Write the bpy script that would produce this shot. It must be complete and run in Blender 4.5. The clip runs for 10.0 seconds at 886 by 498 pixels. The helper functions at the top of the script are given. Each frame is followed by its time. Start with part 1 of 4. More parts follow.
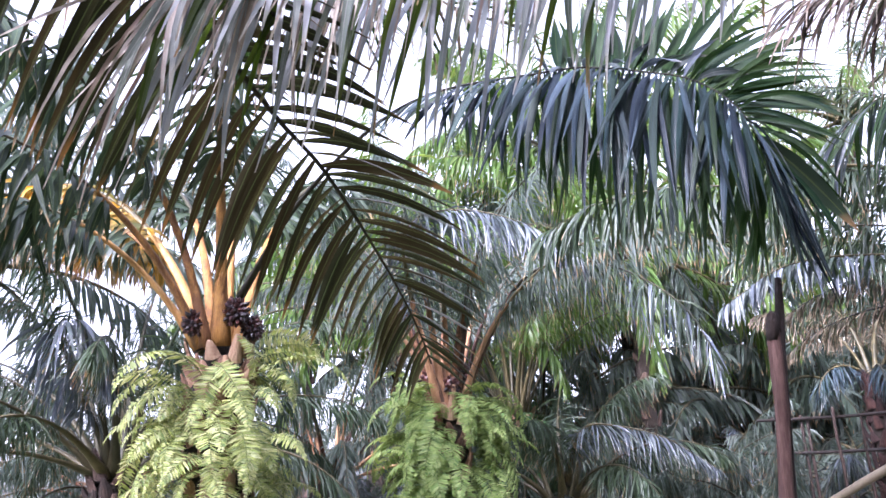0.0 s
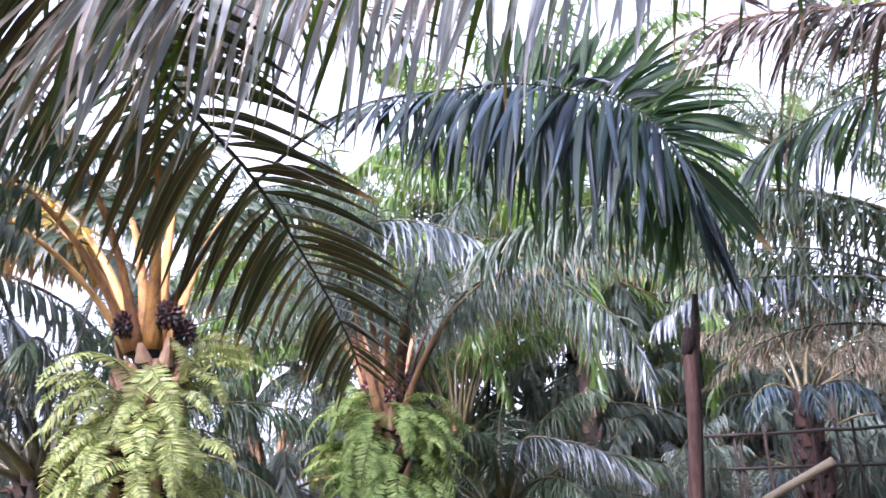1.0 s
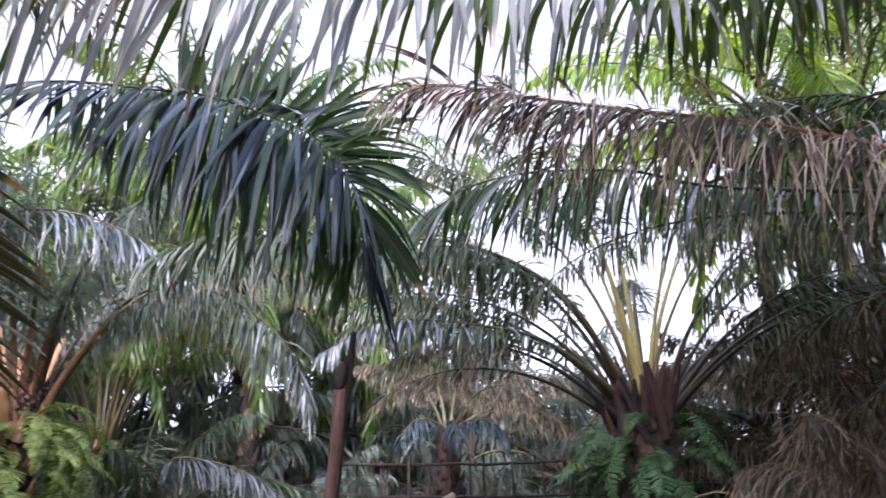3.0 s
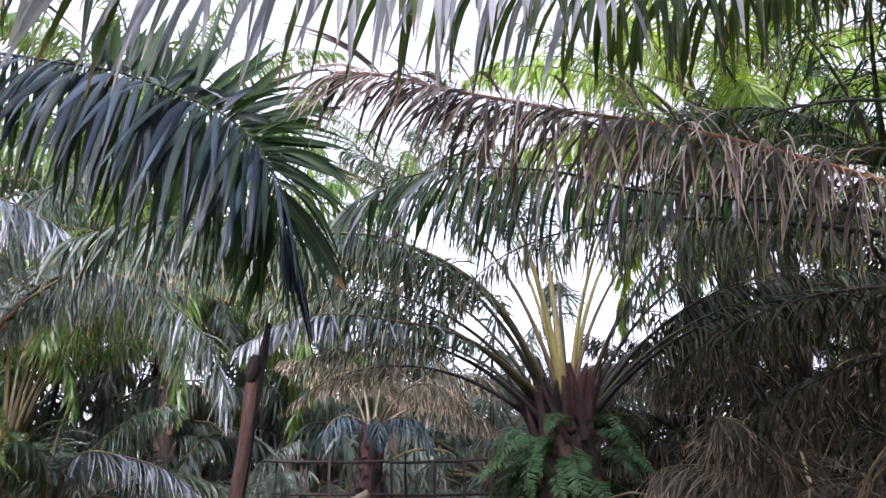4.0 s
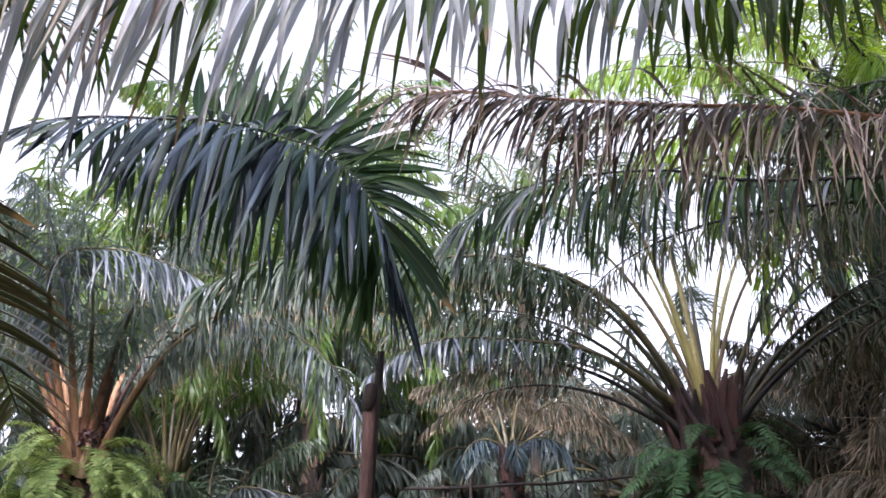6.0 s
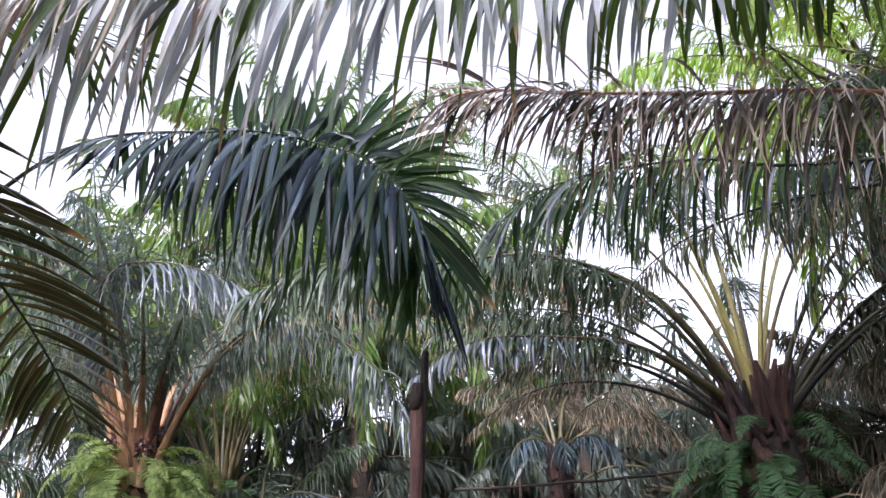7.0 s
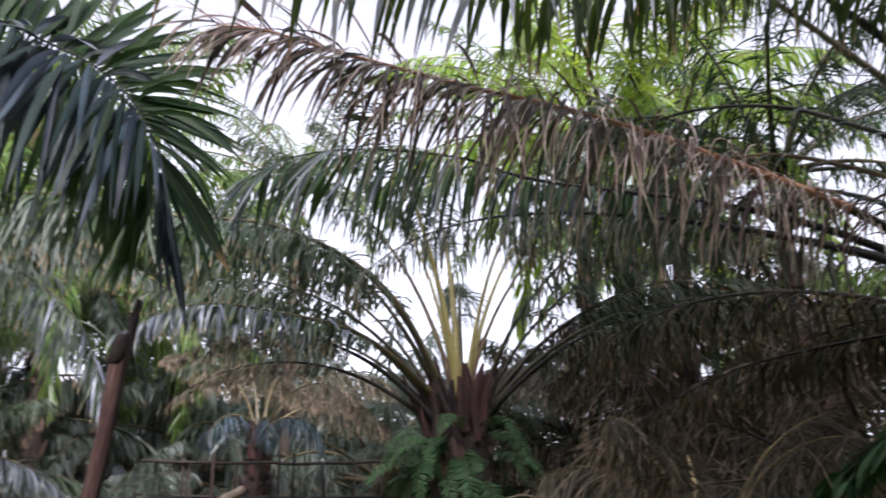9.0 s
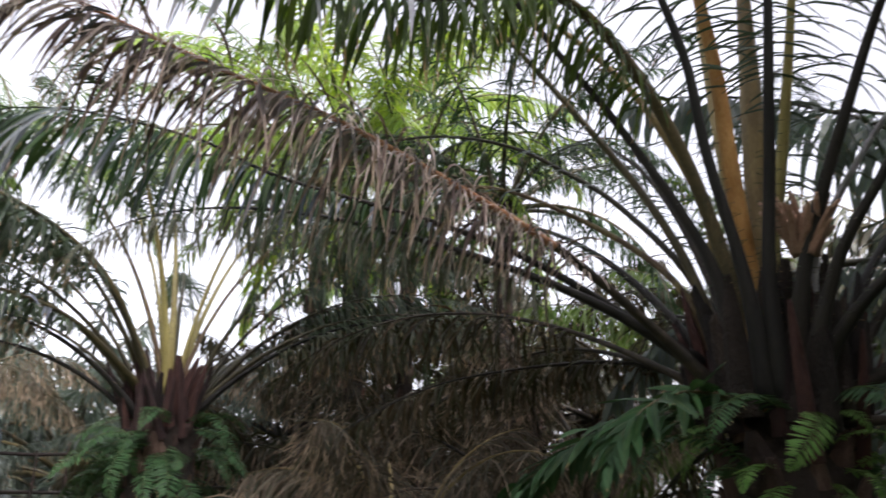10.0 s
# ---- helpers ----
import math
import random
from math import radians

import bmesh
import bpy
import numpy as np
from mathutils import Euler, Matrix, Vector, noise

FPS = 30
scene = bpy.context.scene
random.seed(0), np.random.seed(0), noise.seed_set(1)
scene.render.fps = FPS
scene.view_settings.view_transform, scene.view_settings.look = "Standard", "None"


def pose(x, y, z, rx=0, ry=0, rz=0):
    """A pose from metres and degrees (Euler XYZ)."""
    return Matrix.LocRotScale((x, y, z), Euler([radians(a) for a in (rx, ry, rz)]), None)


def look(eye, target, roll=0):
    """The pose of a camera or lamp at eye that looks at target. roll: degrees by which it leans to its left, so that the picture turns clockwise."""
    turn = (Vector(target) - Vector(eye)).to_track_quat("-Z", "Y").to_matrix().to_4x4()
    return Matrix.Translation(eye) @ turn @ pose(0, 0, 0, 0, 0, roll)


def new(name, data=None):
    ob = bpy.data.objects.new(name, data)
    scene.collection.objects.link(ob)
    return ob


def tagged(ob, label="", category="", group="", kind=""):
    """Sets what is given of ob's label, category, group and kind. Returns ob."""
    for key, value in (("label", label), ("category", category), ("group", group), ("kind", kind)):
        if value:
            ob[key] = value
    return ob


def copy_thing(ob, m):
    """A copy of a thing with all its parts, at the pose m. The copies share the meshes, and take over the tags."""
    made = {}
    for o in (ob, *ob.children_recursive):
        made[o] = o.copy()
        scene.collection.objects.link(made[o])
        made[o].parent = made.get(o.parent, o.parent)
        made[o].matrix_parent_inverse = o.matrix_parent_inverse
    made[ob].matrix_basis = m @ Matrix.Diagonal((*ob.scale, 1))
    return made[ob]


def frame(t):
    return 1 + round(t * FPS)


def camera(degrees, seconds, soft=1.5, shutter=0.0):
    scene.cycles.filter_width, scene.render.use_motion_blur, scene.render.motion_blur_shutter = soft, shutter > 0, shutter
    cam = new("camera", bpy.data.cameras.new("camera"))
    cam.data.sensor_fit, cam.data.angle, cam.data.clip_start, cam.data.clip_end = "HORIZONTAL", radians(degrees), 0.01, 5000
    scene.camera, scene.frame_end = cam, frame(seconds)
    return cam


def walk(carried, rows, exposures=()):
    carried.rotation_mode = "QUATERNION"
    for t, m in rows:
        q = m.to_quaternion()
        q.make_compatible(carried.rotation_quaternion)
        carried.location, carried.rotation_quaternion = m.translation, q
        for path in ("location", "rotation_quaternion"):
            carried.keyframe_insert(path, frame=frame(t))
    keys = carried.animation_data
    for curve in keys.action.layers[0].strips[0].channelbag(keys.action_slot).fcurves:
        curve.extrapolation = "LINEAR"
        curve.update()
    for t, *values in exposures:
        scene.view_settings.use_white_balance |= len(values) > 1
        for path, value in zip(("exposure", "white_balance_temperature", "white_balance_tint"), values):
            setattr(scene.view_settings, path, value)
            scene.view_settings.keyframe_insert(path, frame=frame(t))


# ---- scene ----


def aim(x, y, z, yaw, pitch, roll):
    """Camera pose: heading, upward tilt and lean in degrees."""
    return pose(x, y, z, 0, 0, yaw) @ pose(0, 0, 0, 90 + pitch) @ pose(0, 0, 0, 0, 0, -roll)


cam = camera(57.98, 10.0, soft=1.5, shutter=0.28)
walk(cam, [
    (0, aim(0.000, 0.000, 1.500, 0.00, 17.27, 2.54)),
    (0.5, aim(0.059, -0.023, 1.488, -1.11, 17.48, 2.17)),
    (1, aim(0.111, -0.037, 1.472, -3.35, 18.00, 1.82)),
    (1.5, aim(0.143, -0.048, 1.479, -7.81, 18.59, 1.64)),
    (2, aim(0.164, -0.066, 1.469, -13.85, 19.31, 1.35)),
    (2.5, aim(0.172, -0.064, 1.487, -20.19, 19.43, 1.07)),
    (3, aim(0.169, -0.082, 1.494, -26.57, 18.96, 0.92)),
    (3.2, aim(0.175, -0.093, 1.484, -28.83, 18.99, 0.57)),
    (4.3, aim(0.277, -0.039, 1.511, -31.63, 18.82, 0.55)),
    (4.5, aim(0.300, -0.031, 1.525, -30.63, 19.05, 0.75)),
    (5, aim(0.339, -0.036, 1.524, -27.51, 19.58, 1.29)),
    (5.5, aim(0.354, -0.044, 1.509, -24.72, 20.07, 1.82)),
    (6, aim(0.361, -0.050, 1.496, -21.84, 20.56, 2.57)),
    (6.2, aim(0.356, -0.056, 1.497, -20.74, 20.68, 2.97)),
    (7.3, aim(0.351, -0.078, 1.461, -18.67, 20.94, 3.89)),
    (7.5, aim(0.369, -0.071, 1.460, -19.07, 20.74, 3.32)),
    (8, aim(0.374, -0.059, 1.453, -21.86, 20.20, 2.30)),
    (8.5, aim(0.394, 0.027, 1.460, -28.44, 19.61, 1.17)),
    (9, aim(0.386, 0.080, 1.456, -38.79, 19.22, 0.42)),
    (9.5, aim(0.376, 0.077, 1.432, -48.76, 19.37, -0.39)),
    (10, aim(0.375, 0.049, 1.420, -58.62, 19.75, -0.72)),
], exposures=[(0.0, 1.50, 5430, 29), (1.0, 1.46, 5480, 29), (2.0, 1.20, 5580, 28), (3.0, 0.95, 5680, 26), (4.5, 0.86, 5730, 25), (7.5, 0.79, 5780, 22), (9.0, 0.57, 5930, 22), (10.0, 0.76, 6180, 19)])

# ---------------------------------------------------------------- light
world = bpy.data.worlds.new("overcast_sky")
scene.world = world
world.use_nodes = True
wn, wl = world.node_tree.nodes, world.node_tree.links
sky = wn.new("ShaderNodeTexSky")
sky.sky_type = "NISHITA"
sky.sun_disc = False
sky.sun_elevation = radians(40)
sky.sun_rotation = radians(205)
sky.dust_density = 4.0
sky.air_density = 1.2
pale = wn.new("ShaderNodeHueSaturation")
pale.inputs["Saturation"].default_value = 0.15
pale.inputs["Value"].default_value = 1.8
wl.new(sky.outputs[0], pale.inputs["Color"])
wl.new(pale.outputs[0], wn["Background"].inputs["Color"])
wn["Background"].inputs["Strength"].default_value = 0.15

sun_data = bpy.data.lights.new("sun", "SUN")
sun_data.energy, sun_data.angle, sun_data.color = 4.6, radians(10), (1.0, 0.95, 0.86)
sun = new("sun", sun_data)
sun.matrix_world = look((-5.2, -9.0, 8.7), (0, 0, 0))


# ---------------------------------------------------------------- materials
def mat(name):
    m = bpy.data.materials.new(name)
    m.use_nodes = True
    return m, m.node_tree.nodes, m.node_tree.links, m.node_tree.nodes["Principled BSDF"]


def ramp(nodes, stops):
    r = nodes.new("ShaderNodeValToRGB")
    while len(r.color_ramp.elements) < len(stops):
        r.color_ramp.elements.new(0.5)
    for e, (p, c) in zip(r.color_ramp.elements, stops):
        e.position, e.color = p, (*c, 1)
    return r


def math_node(nodes, links, op, a, b=None, c=None):
    n = nodes.new("ShaderNodeMath")
    n.operation = op
    for i, v in enumerate((a, b, c)):
        if v is None:
            continue
        if isinstance(v, (int, float)):
            n.inputs[i].default_value = v
        else:
            links.new(v, n.inputs[i])
    return n.outputs[0]


def mix_rgb(nodes, links, fac, a, b):
    n = nodes.new("ShaderNodeMix")
    n.data_type = "RGBA"
    for sock, v in ((n.inputs[0], fac), (n.inputs[6], a), (n.inputs[7], b)):
        if isinstance(v, (int, float)):
            sock.default_value = v
        elif isinstance(v, tuple):
            sock.default_value = (*v, 1)
        else:
            links.new(v, sock)
    return n.outputs[2]


def leaf_material(name, shades, tip, rough=0.3, through_leaf=0.28, tip_start=0.86, rib=(0.1, 0.13, 0.05), shine=0.45):
    """Blade: shade by leaflet, pale midrib, parallel veins, dry tips and edges, light passing through."""
    m, n, l, b = mat(name)
    info, geo, uv = n.new("ShaderNodeObjectInfo"), n.new("ShaderNodeNewGeometry"), n.new("ShaderNodeUVMap")
    pick = math_node(n, l, "FRACT", math_node(n, l, "ADD", info.outputs["Random"], geo.outputs["Random Per Island"]))
    k = len(shades) - 1
    tone = ramp(n, [(i / k, c) for i, c in enumerate(shades)])
    l.new(pick, tone.inputs[0])
    sep = n.new("ShaderNodeSeparateXYZ")
    l.new(uv.outputs[0], sep.inputs[0])
    coord = n.new("ShaderNodeTexCoord")
    blotch = n.new("ShaderNodeTexNoise")
    blotch.inputs["Scale"].default_value, blotch.inputs["Detail"].default_value = 9.0, 4.0
    l.new(coord.outputs["Object"], blotch.inputs["Vector"])
    veins = n.new("ShaderNodeTexNoise")
    stretch = n.new("ShaderNodeMapping")
    stretch.inputs["Scale"].default_value = (26, 1.5, 1)
    l.new(uv.outputs[0], stretch.inputs[0])
    l.new(stretch.outputs[0], veins.inputs["Vector"])
    veins.inputs["Scale"].default_value = 1.0
    # blotches and veins shift the shade
    shade = n.new("ShaderNodeHueSaturation")
    l.new(tone.outputs[0], shade.inputs["Color"])
    l.new(math_node(n, l, "ADD", math_node(n, l, "MULTIPLY", blotch.outputs[0], 0.8), math_node(n, l, "MULTIPLY_ADD", veins.outputs[0], 0.5, 0.35)), shade.inputs["Value"])
    # dry tips, uneven by blotch and leaflet
    reach = math_node(n, l, "ADD", sep.outputs[1], math_node(n, l, "MULTIPLY_ADD", blotch.outputs[0], 0.35, -0.17))
    reach = math_node(n, l, "ADD", reach, math_node(n, l, "MULTIPLY_ADD", pick, 0.16, -0.1))
    dry = n.new("ShaderNodeMapRange")
    dry.inputs["From Min"].default_value, dry.inputs["From Max"].default_value = tip_start, tip_start + 0.12
    l.new(reach, dry.inputs["Value"])
    col = mix_rgb(n, l, dry.outputs[0], shade.outputs[0], tip)
    mid = math_node(n, l, "LESS_THAN", math_node(n, l, "ABSOLUTE", math_node(n, l, "SUBTRACT", sep.outputs[0], 0.5)), 0.045)
    col = mix_rgb(n, l, math_node(n, l, "MULTIPLY", mid, 0.7), col, rib)
    l.new(col, b.inputs["Base Color"])
    b.inputs["Roughness"].default_value = rough
    b.inputs["Specular IOR Level"].default_value = shine
    bump = n.new("ShaderNodeBump")
    bump.inputs["Strength"].default_value, bump.inputs["Distance"].default_value = 0.35, 0.004
    l.new(veins.outputs[0], bump.inputs["Height"])
    l.new(bump.outputs[0], b.inputs["Normal"])
    thin = n.new("ShaderNodeBsdfTranslucent")
    warm = n.new("ShaderNodeHueSaturation")
    warm.inputs["Hue"].default_value, warm.inputs["Saturation"].default_value, warm.inputs["Value"].default_value = 0.48, 1.15, 1.7
    l.new(col, warm.inputs["Color"])
    l.new(warm.outputs[0], thin.inputs["Color"])
    both = n.new("ShaderNodeMixShader")
    both.inputs[0].default_value = through_leaf
    l.new(b.outputs[0], both.inputs[1])
    l.new(thin.outputs[0], both.inputs[2])
    l.new(both.outputs[0], n["Material Output"].inputs["Surface"])
    return m


def rough_material(name, stops, scale=8.0, stretch=(1, 1, 1), rough=0.85, relief=0.6, depth=0.02, spread=0.5):
    """Bark, husk, petiole: noise at two scales through a colour ramp, with relief."""
    m, n, l, b = mat(name)
    coord, mp, info = n.new("ShaderNodeTexCoord"), n.new("ShaderNodeMapping"), n.new("ShaderNodeObjectInfo")
    mp.inputs["Scale"].default_value = stretch
    l.new(coord.outputs["Object"], mp.inputs[0])
    big, fine = n.new("ShaderNodeTexNoise"), n.new("ShaderNodeTexNoise")
    big.inputs["Scale"].default_value, fine.inputs["Scale"].default_value = scale, scale * 7
    big.inputs["Detail"].default_value = fine.inputs["Detail"].default_value = 5
    l.new(mp.outputs[0], big.inputs["Vector"])
    l.new(mp.outputs[0], fine.inputs["Vector"])
    v = math_node(n, l, "MULTIPLY_ADD", big.outputs[0], 0.7, math_node(n, l, "MULTIPLY", fine.outputs[0], 0.45))
    v = math_node(n, l, "ADD", v, math_node(n, l, "MULTIPLY_ADD", info.outputs["Random"], spread, -0.08 - spread / 2))
    r = ramp(n, stops)
    l.new(v, r.inputs[0])
    l.new(r.outputs[0], b.inputs["Base Color"])
    b.inputs["Roughness"].default_value = rough
    bump = n.new("ShaderNodeBump")
    bump.inputs["Strength"].default_value, bump.inputs["Distance"].default_value = relief, depth
    l.new(math_node(n, l, "ADD", big.outputs[0], fine.outputs[0]), bump.inputs["Height"])
    l.new(bump.outputs[0], b.inputs["Normal"])
    return m


DRY = (0.30, 0.20, 0.10)
LEAF = leaf_material("palm_leaf", [(0.012, 0.024, 0.011), (0.024, 0.046, 0.018), (0.045, 0.066, 0.034), (0.016, 0.03, 0.015), (0.06, 0.085, 0.06)], DRY, rough=0.38, shine=0.5)
LEAF_DARK = leaf_material("old_palm_leaf", [(0.026, 0.034, 0.014), (0.04, 0.045, 0.02), (0.065, 0.054, 0.03), (0.034, 0.04, 0.018)], DRY, through_leaf=0.15, shine=0.4)
LEAF_OLIVE = leaf_material("olive_palm_leaf", [(0.012, 0.014, 0.006), (0.02, 0.021, 0.009), (0.04, 0.03, 0.013), (0.013, 0.016, 0.007)], (0.24, 0.14, 0.05), rough=0.36, through_leaf=0.2, shine=0.35)
# Dark green leaf, with the blue of reflected sky mixed into its colour.
LEAF_SKY_TINT = leaf_material("sky_tinted_palm_leaf", [(0.006, 0.010, 0.017), (0.010, 0.016, 0.026), (0.010, 0.022, 0.010), (0.016, 0.024, 0.036), (0.02, 0.034, 0.012)], (0.05, 0.06, 0.05), rough=0.34, through_leaf=0.1, rib=(0.02, 0.03, 0.035), shine=0.18)
LEAF_GREEN = leaf_material("dark_green_palm_leaf", [(0.012, 0.03, 0.010), (0.02, 0.046, 0.014), (0.035, 0.065, 0.02), (0.014, 0.034, 0.02)], (0.06, 0.07, 0.03), rough=0.4, through_leaf=0.3, rib=(0.05, 0.08, 0.03), shine=0.2)
# The blue-grey sheen is painted into these shades, not left to gloss.
LEAF_SHEEN = leaf_material("blue_sheen_palm_leaf", [(0.010, 0.022, 0.018), (0.02, 0.038, 0.045), (0.045, 0.065, 0.09), (0.016, 0.036, 0.02)], (0.05, 0.06, 0.05), rough=0.34, through_leaf=0.12, rib=(0.08, 0.1, 0.12), shine=0.3)
# Pale lavender base colour stands in for sky sheen on the fronds.
LEAF_PALE_SHEEN = leaf_material("grey_sheen_palm_leaf", [(0.03, 0.044, 0.036), (0.06, 0.075, 0.09), (0.12, 0.135, 0.18), (0.035, 0.055, 0.035), (0.1, 0.115, 0.14)], (0.35, 0.32, 0.28), rough=0.35, through_leaf=0.15, rib=(0.2, 0.21, 0.2), shine=0.7)
# Silver tones paint the sky's reflection onto the overhead frond's outer leaflets.
LEAF_SILVER_SHEEN = leaf_material("silver_sheen_palm_leaf", [(0.28, 0.29, 0.31), (0.42, 0.43, 0.47), (0.1, 0.13, 0.08), (0.5, 0.5, 0.55), (0.2, 0.22, 0.2)], (0.5, 0.47, 0.42), rough=0.4, through_leaf=0.3, tip_start=0.8, rib=(0.4, 0.4, 0.38))
LEAF_TOP = leaf_material("overhead_palm_leaf", [(0.028, 0.055, 0.010), (0.05, 0.085, 0.014), (0.022, 0.044, 0.012), (0.07, 0.11, 0.02)], DRY, through_leaf=0.5, shine=0.5)
# Leaf colour lightened so that the rows further back look sunlit.
LEAF_FAR_LIT = leaf_material("lightened_far_palm_leaf", [(0.045, 0.066, 0.05), (0.08, 0.105, 0.083), (0.12, 0.14, 0.128), (0.055, 0.078, 0.06)], DRY, rough=0.4, through_leaf=0.45, shine=0.5)
# Brownish leaf darkened in colour to imitate deep shade among the right-hand palms.
LEAF_SHADE = leaf_material("shade_dark_palm_leaf", [(0.016, 0.015, 0.007), (0.038, 0.03, 0.014), (0.024, 0.03, 0.011), (0.065, 0.045, 0.022), (0.018, 0.024, 0.011)], (0.12, 0.085, 0.055), rough=0.5, through_leaf=0.2, rib=(0.03, 0.024, 0.016), shine=0.15)
# Bleached dry leaflets; the palest tones also paint in highlights from above.
LEAF_GREY = leaf_material("bleached_highlight_palm_leaf", [(0.32, 0.25, 0.21), (0.52, 0.44, 0.4), (0.22, 0.18, 0.13), (0.62, 0.54, 0.5), (0.3, 0.21, 0.16)], (0.5, 0.44, 0.36), rough=0.45, through_leaf=0.3, tip_start=0.7, rib=(0.45, 0.38, 0.3))
LEAF_GOLD = leaf_material("yellowed_palm_leaf", [(0.45, 0.26, 0.05), (0.3, 0.22, 0.06), (0.14, 0.15, 0.05), (0.55, 0.34, 0.08)], DRY, rough=0.45, through_leaf=0.4, tip_start=0.7)
LEAF_BROWN = leaf_material("browning_palm_leaf", [(0.03, 0.032, 0.018), (0.07, 0.055, 0.035), (0.13, 0.095, 0.065), (0.03, 0.034, 0.02), (0.2, 0.15, 0.10)], (0.34, 0.26, 0.18), rough=0.45, through_leaf=0.3, tip_start=0.7, shine=0.35)
# Bright yellow-green base colour imitates sun on and through the leaves.
LEAF_SUNLIT = leaf_material("sunlit_palm_leaf", [(0.05, 0.10, 0.02), (0.08, 0.14, 0.028), (0.11, 0.16, 0.04)], DRY, through_leaf=0.45)
LEAF_DRY = leaf_material("dry_palm_leaf", [(0.034, 0.024, 0.02), (0.1, 0.062, 0.052), (0.03, 0.034, 0.026), (0.19, 0.145, 0.135), (0.026, 0.032, 0.022), (0.07, 0.05, 0.05), (0.3, 0.235, 0.215)], (0.3, 0.23, 0.18), rough=0.42, through_leaf=0.25, tip_start=0.6, rib=(0.3, 0.22, 0.16), shine=0.4)
# Still brighter copy: strong sunlight painted into the leaf colour.
LEAF_SUNLIT_LIME = leaf_material("sunlit_lime_palm_leaf", [(0.1, 0.19, 0.03), (0.17, 0.27, 0.04), (0.22, 0.3, 0.07)], DRY, through_leaf=0.5)
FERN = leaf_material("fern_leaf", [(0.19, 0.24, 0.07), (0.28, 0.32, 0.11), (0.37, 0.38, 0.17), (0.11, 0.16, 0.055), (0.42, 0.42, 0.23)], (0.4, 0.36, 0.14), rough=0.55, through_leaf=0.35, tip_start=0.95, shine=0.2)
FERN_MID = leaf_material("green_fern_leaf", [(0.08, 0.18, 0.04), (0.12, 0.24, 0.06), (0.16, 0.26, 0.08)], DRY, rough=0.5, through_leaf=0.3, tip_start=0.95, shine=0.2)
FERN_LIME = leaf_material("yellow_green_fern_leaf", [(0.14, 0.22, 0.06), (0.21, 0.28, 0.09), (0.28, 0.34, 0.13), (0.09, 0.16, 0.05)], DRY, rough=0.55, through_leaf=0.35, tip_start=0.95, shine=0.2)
# Green fern leaf, its colour lowered further to suit trunks in shadow.
FERN_SHADE = leaf_material("shade_dark_fern_leaf", [(0.022, 0.06, 0.022), (0.035, 0.09, 0.03), (0.03, 0.06, 0.03), (0.05, 0.11, 0.045)], DRY, rough=0.5, through_leaf=0.2, tip_start=0.95, shine=0.2)
PETIOLE = rough_material("green_petiole", [(0.2, (0.018, 0.016, 0.007)), (0.55, (0.055, 0.045, 0.018)), (0.85, (0.13, 0.10, 0.042))], 5, (3, 3, 1), 0.5, 0.3, 0.01)
PETIOLE_GOLD = rough_material("orange_petiole", [(0.22, (0.14, 0.055, 0.015)), (0.5, (0.37, 0.175, 0.035)), (0.9, (0.56, 0.33, 0.11))], 7, (3, 3, 0.6), 0.6, 0.7, 0.015)
PETIOLE_TAN = rough_material("tan_petiole", [(0.2, (0.16, 0.11, 0.04)), (0.55, (0.32, 0.24, 0.09)), (0.9, (0.45, 0.36, 0.18))], 4, (3, 3, 1), 0.55, 0.3, 0.01)
PETIOLE_LIME = rough_material("yellow_green_petiole", [(0.2, (0.1, 0.06, 0.03)), (0.45, (0.22, 0.18, 0.055)), (0.8, (0.36, 0.31, 0.11))], 4, (3, 3, 1), 0.5, 0.3, 0.01)
PETIOLE_DARK = rough_material("dark_petiole", [(0.2, (0.008, 0.007, 0.006)), (0.6, (0.022, 0.018, 0.012)), (0.9, (0.07, 0.05, 0.03))], 5, (3, 3, 1), 0.75, 0.3, 0.01)
PETIOLE_RED = rough_material("red_brown_petiole", [(0.25, (0.045, 0.018, 0.010)), (0.5, (0.25, 0.11, 0.05)), (0.85, (0.44, 0.25, 0.13))], 7, (3, 3, 0.6), 0.7, 0.8, 0.02, 0.7)
RACHIS_DRY = rough_material("dry_rachis", [(0.2, (0.16, 0.06, 0.03)), (0.6, (0.36, 0.17, 0.085)), (0.9, (0.5, 0.3, 0.17))], 6, (3, 3, 3), 0.6, 0.3, 0.01)
PETIOLE_PALE = rough_material("pale_waxy_petiole", [(0.2, (0.2, 0.19, 0.18)), (0.55, (0.42, 0.41, 0.42)), (0.9, (0.6, 0.58, 0.6))], 4, (3, 3, 1), 0.5, 0.3, 0.01)
HUSK = rough_material("leaf_base_husk", [(0.2, (0.06, 0.03, 0.022)), (0.5, (0.18, 0.09, 0.06)), (0.85, (0.36, 0.22, 0.14))], 7, (4, 4, 1), 0.85, 0.8, 0.02)
HUSK_DARK = rough_material("dark_leaf_base_husk", [(0.25, (0.025, 0.015, 0.012)), (0.55, (0.075, 0.042, 0.032)), (0.9, (0.17, 0.11, 0.08))], 7, (4, 4, 1), 0.9, 0.8, 0.02)
HUSK_WARM = rough_material("warm_leaf_base_husk", [(0.2, (0.09, 0.045, 0.028)), (0.5, (0.26, 0.14, 0.085)), (0.85, (0.42, 0.28, 0.18))], 7, (4, 4, 1), 0.85, 0.8, 0.02)
HUSK_RED = rough_material("red_brown_stub", [(0.25, (0.010, 0.004, 0.004)), (0.55, (0.034, 0.012, 0.010)), (0.9, (0.095, 0.038, 0.027))], 8, (4, 4, 1), 0.85, 0.8, 0.02)
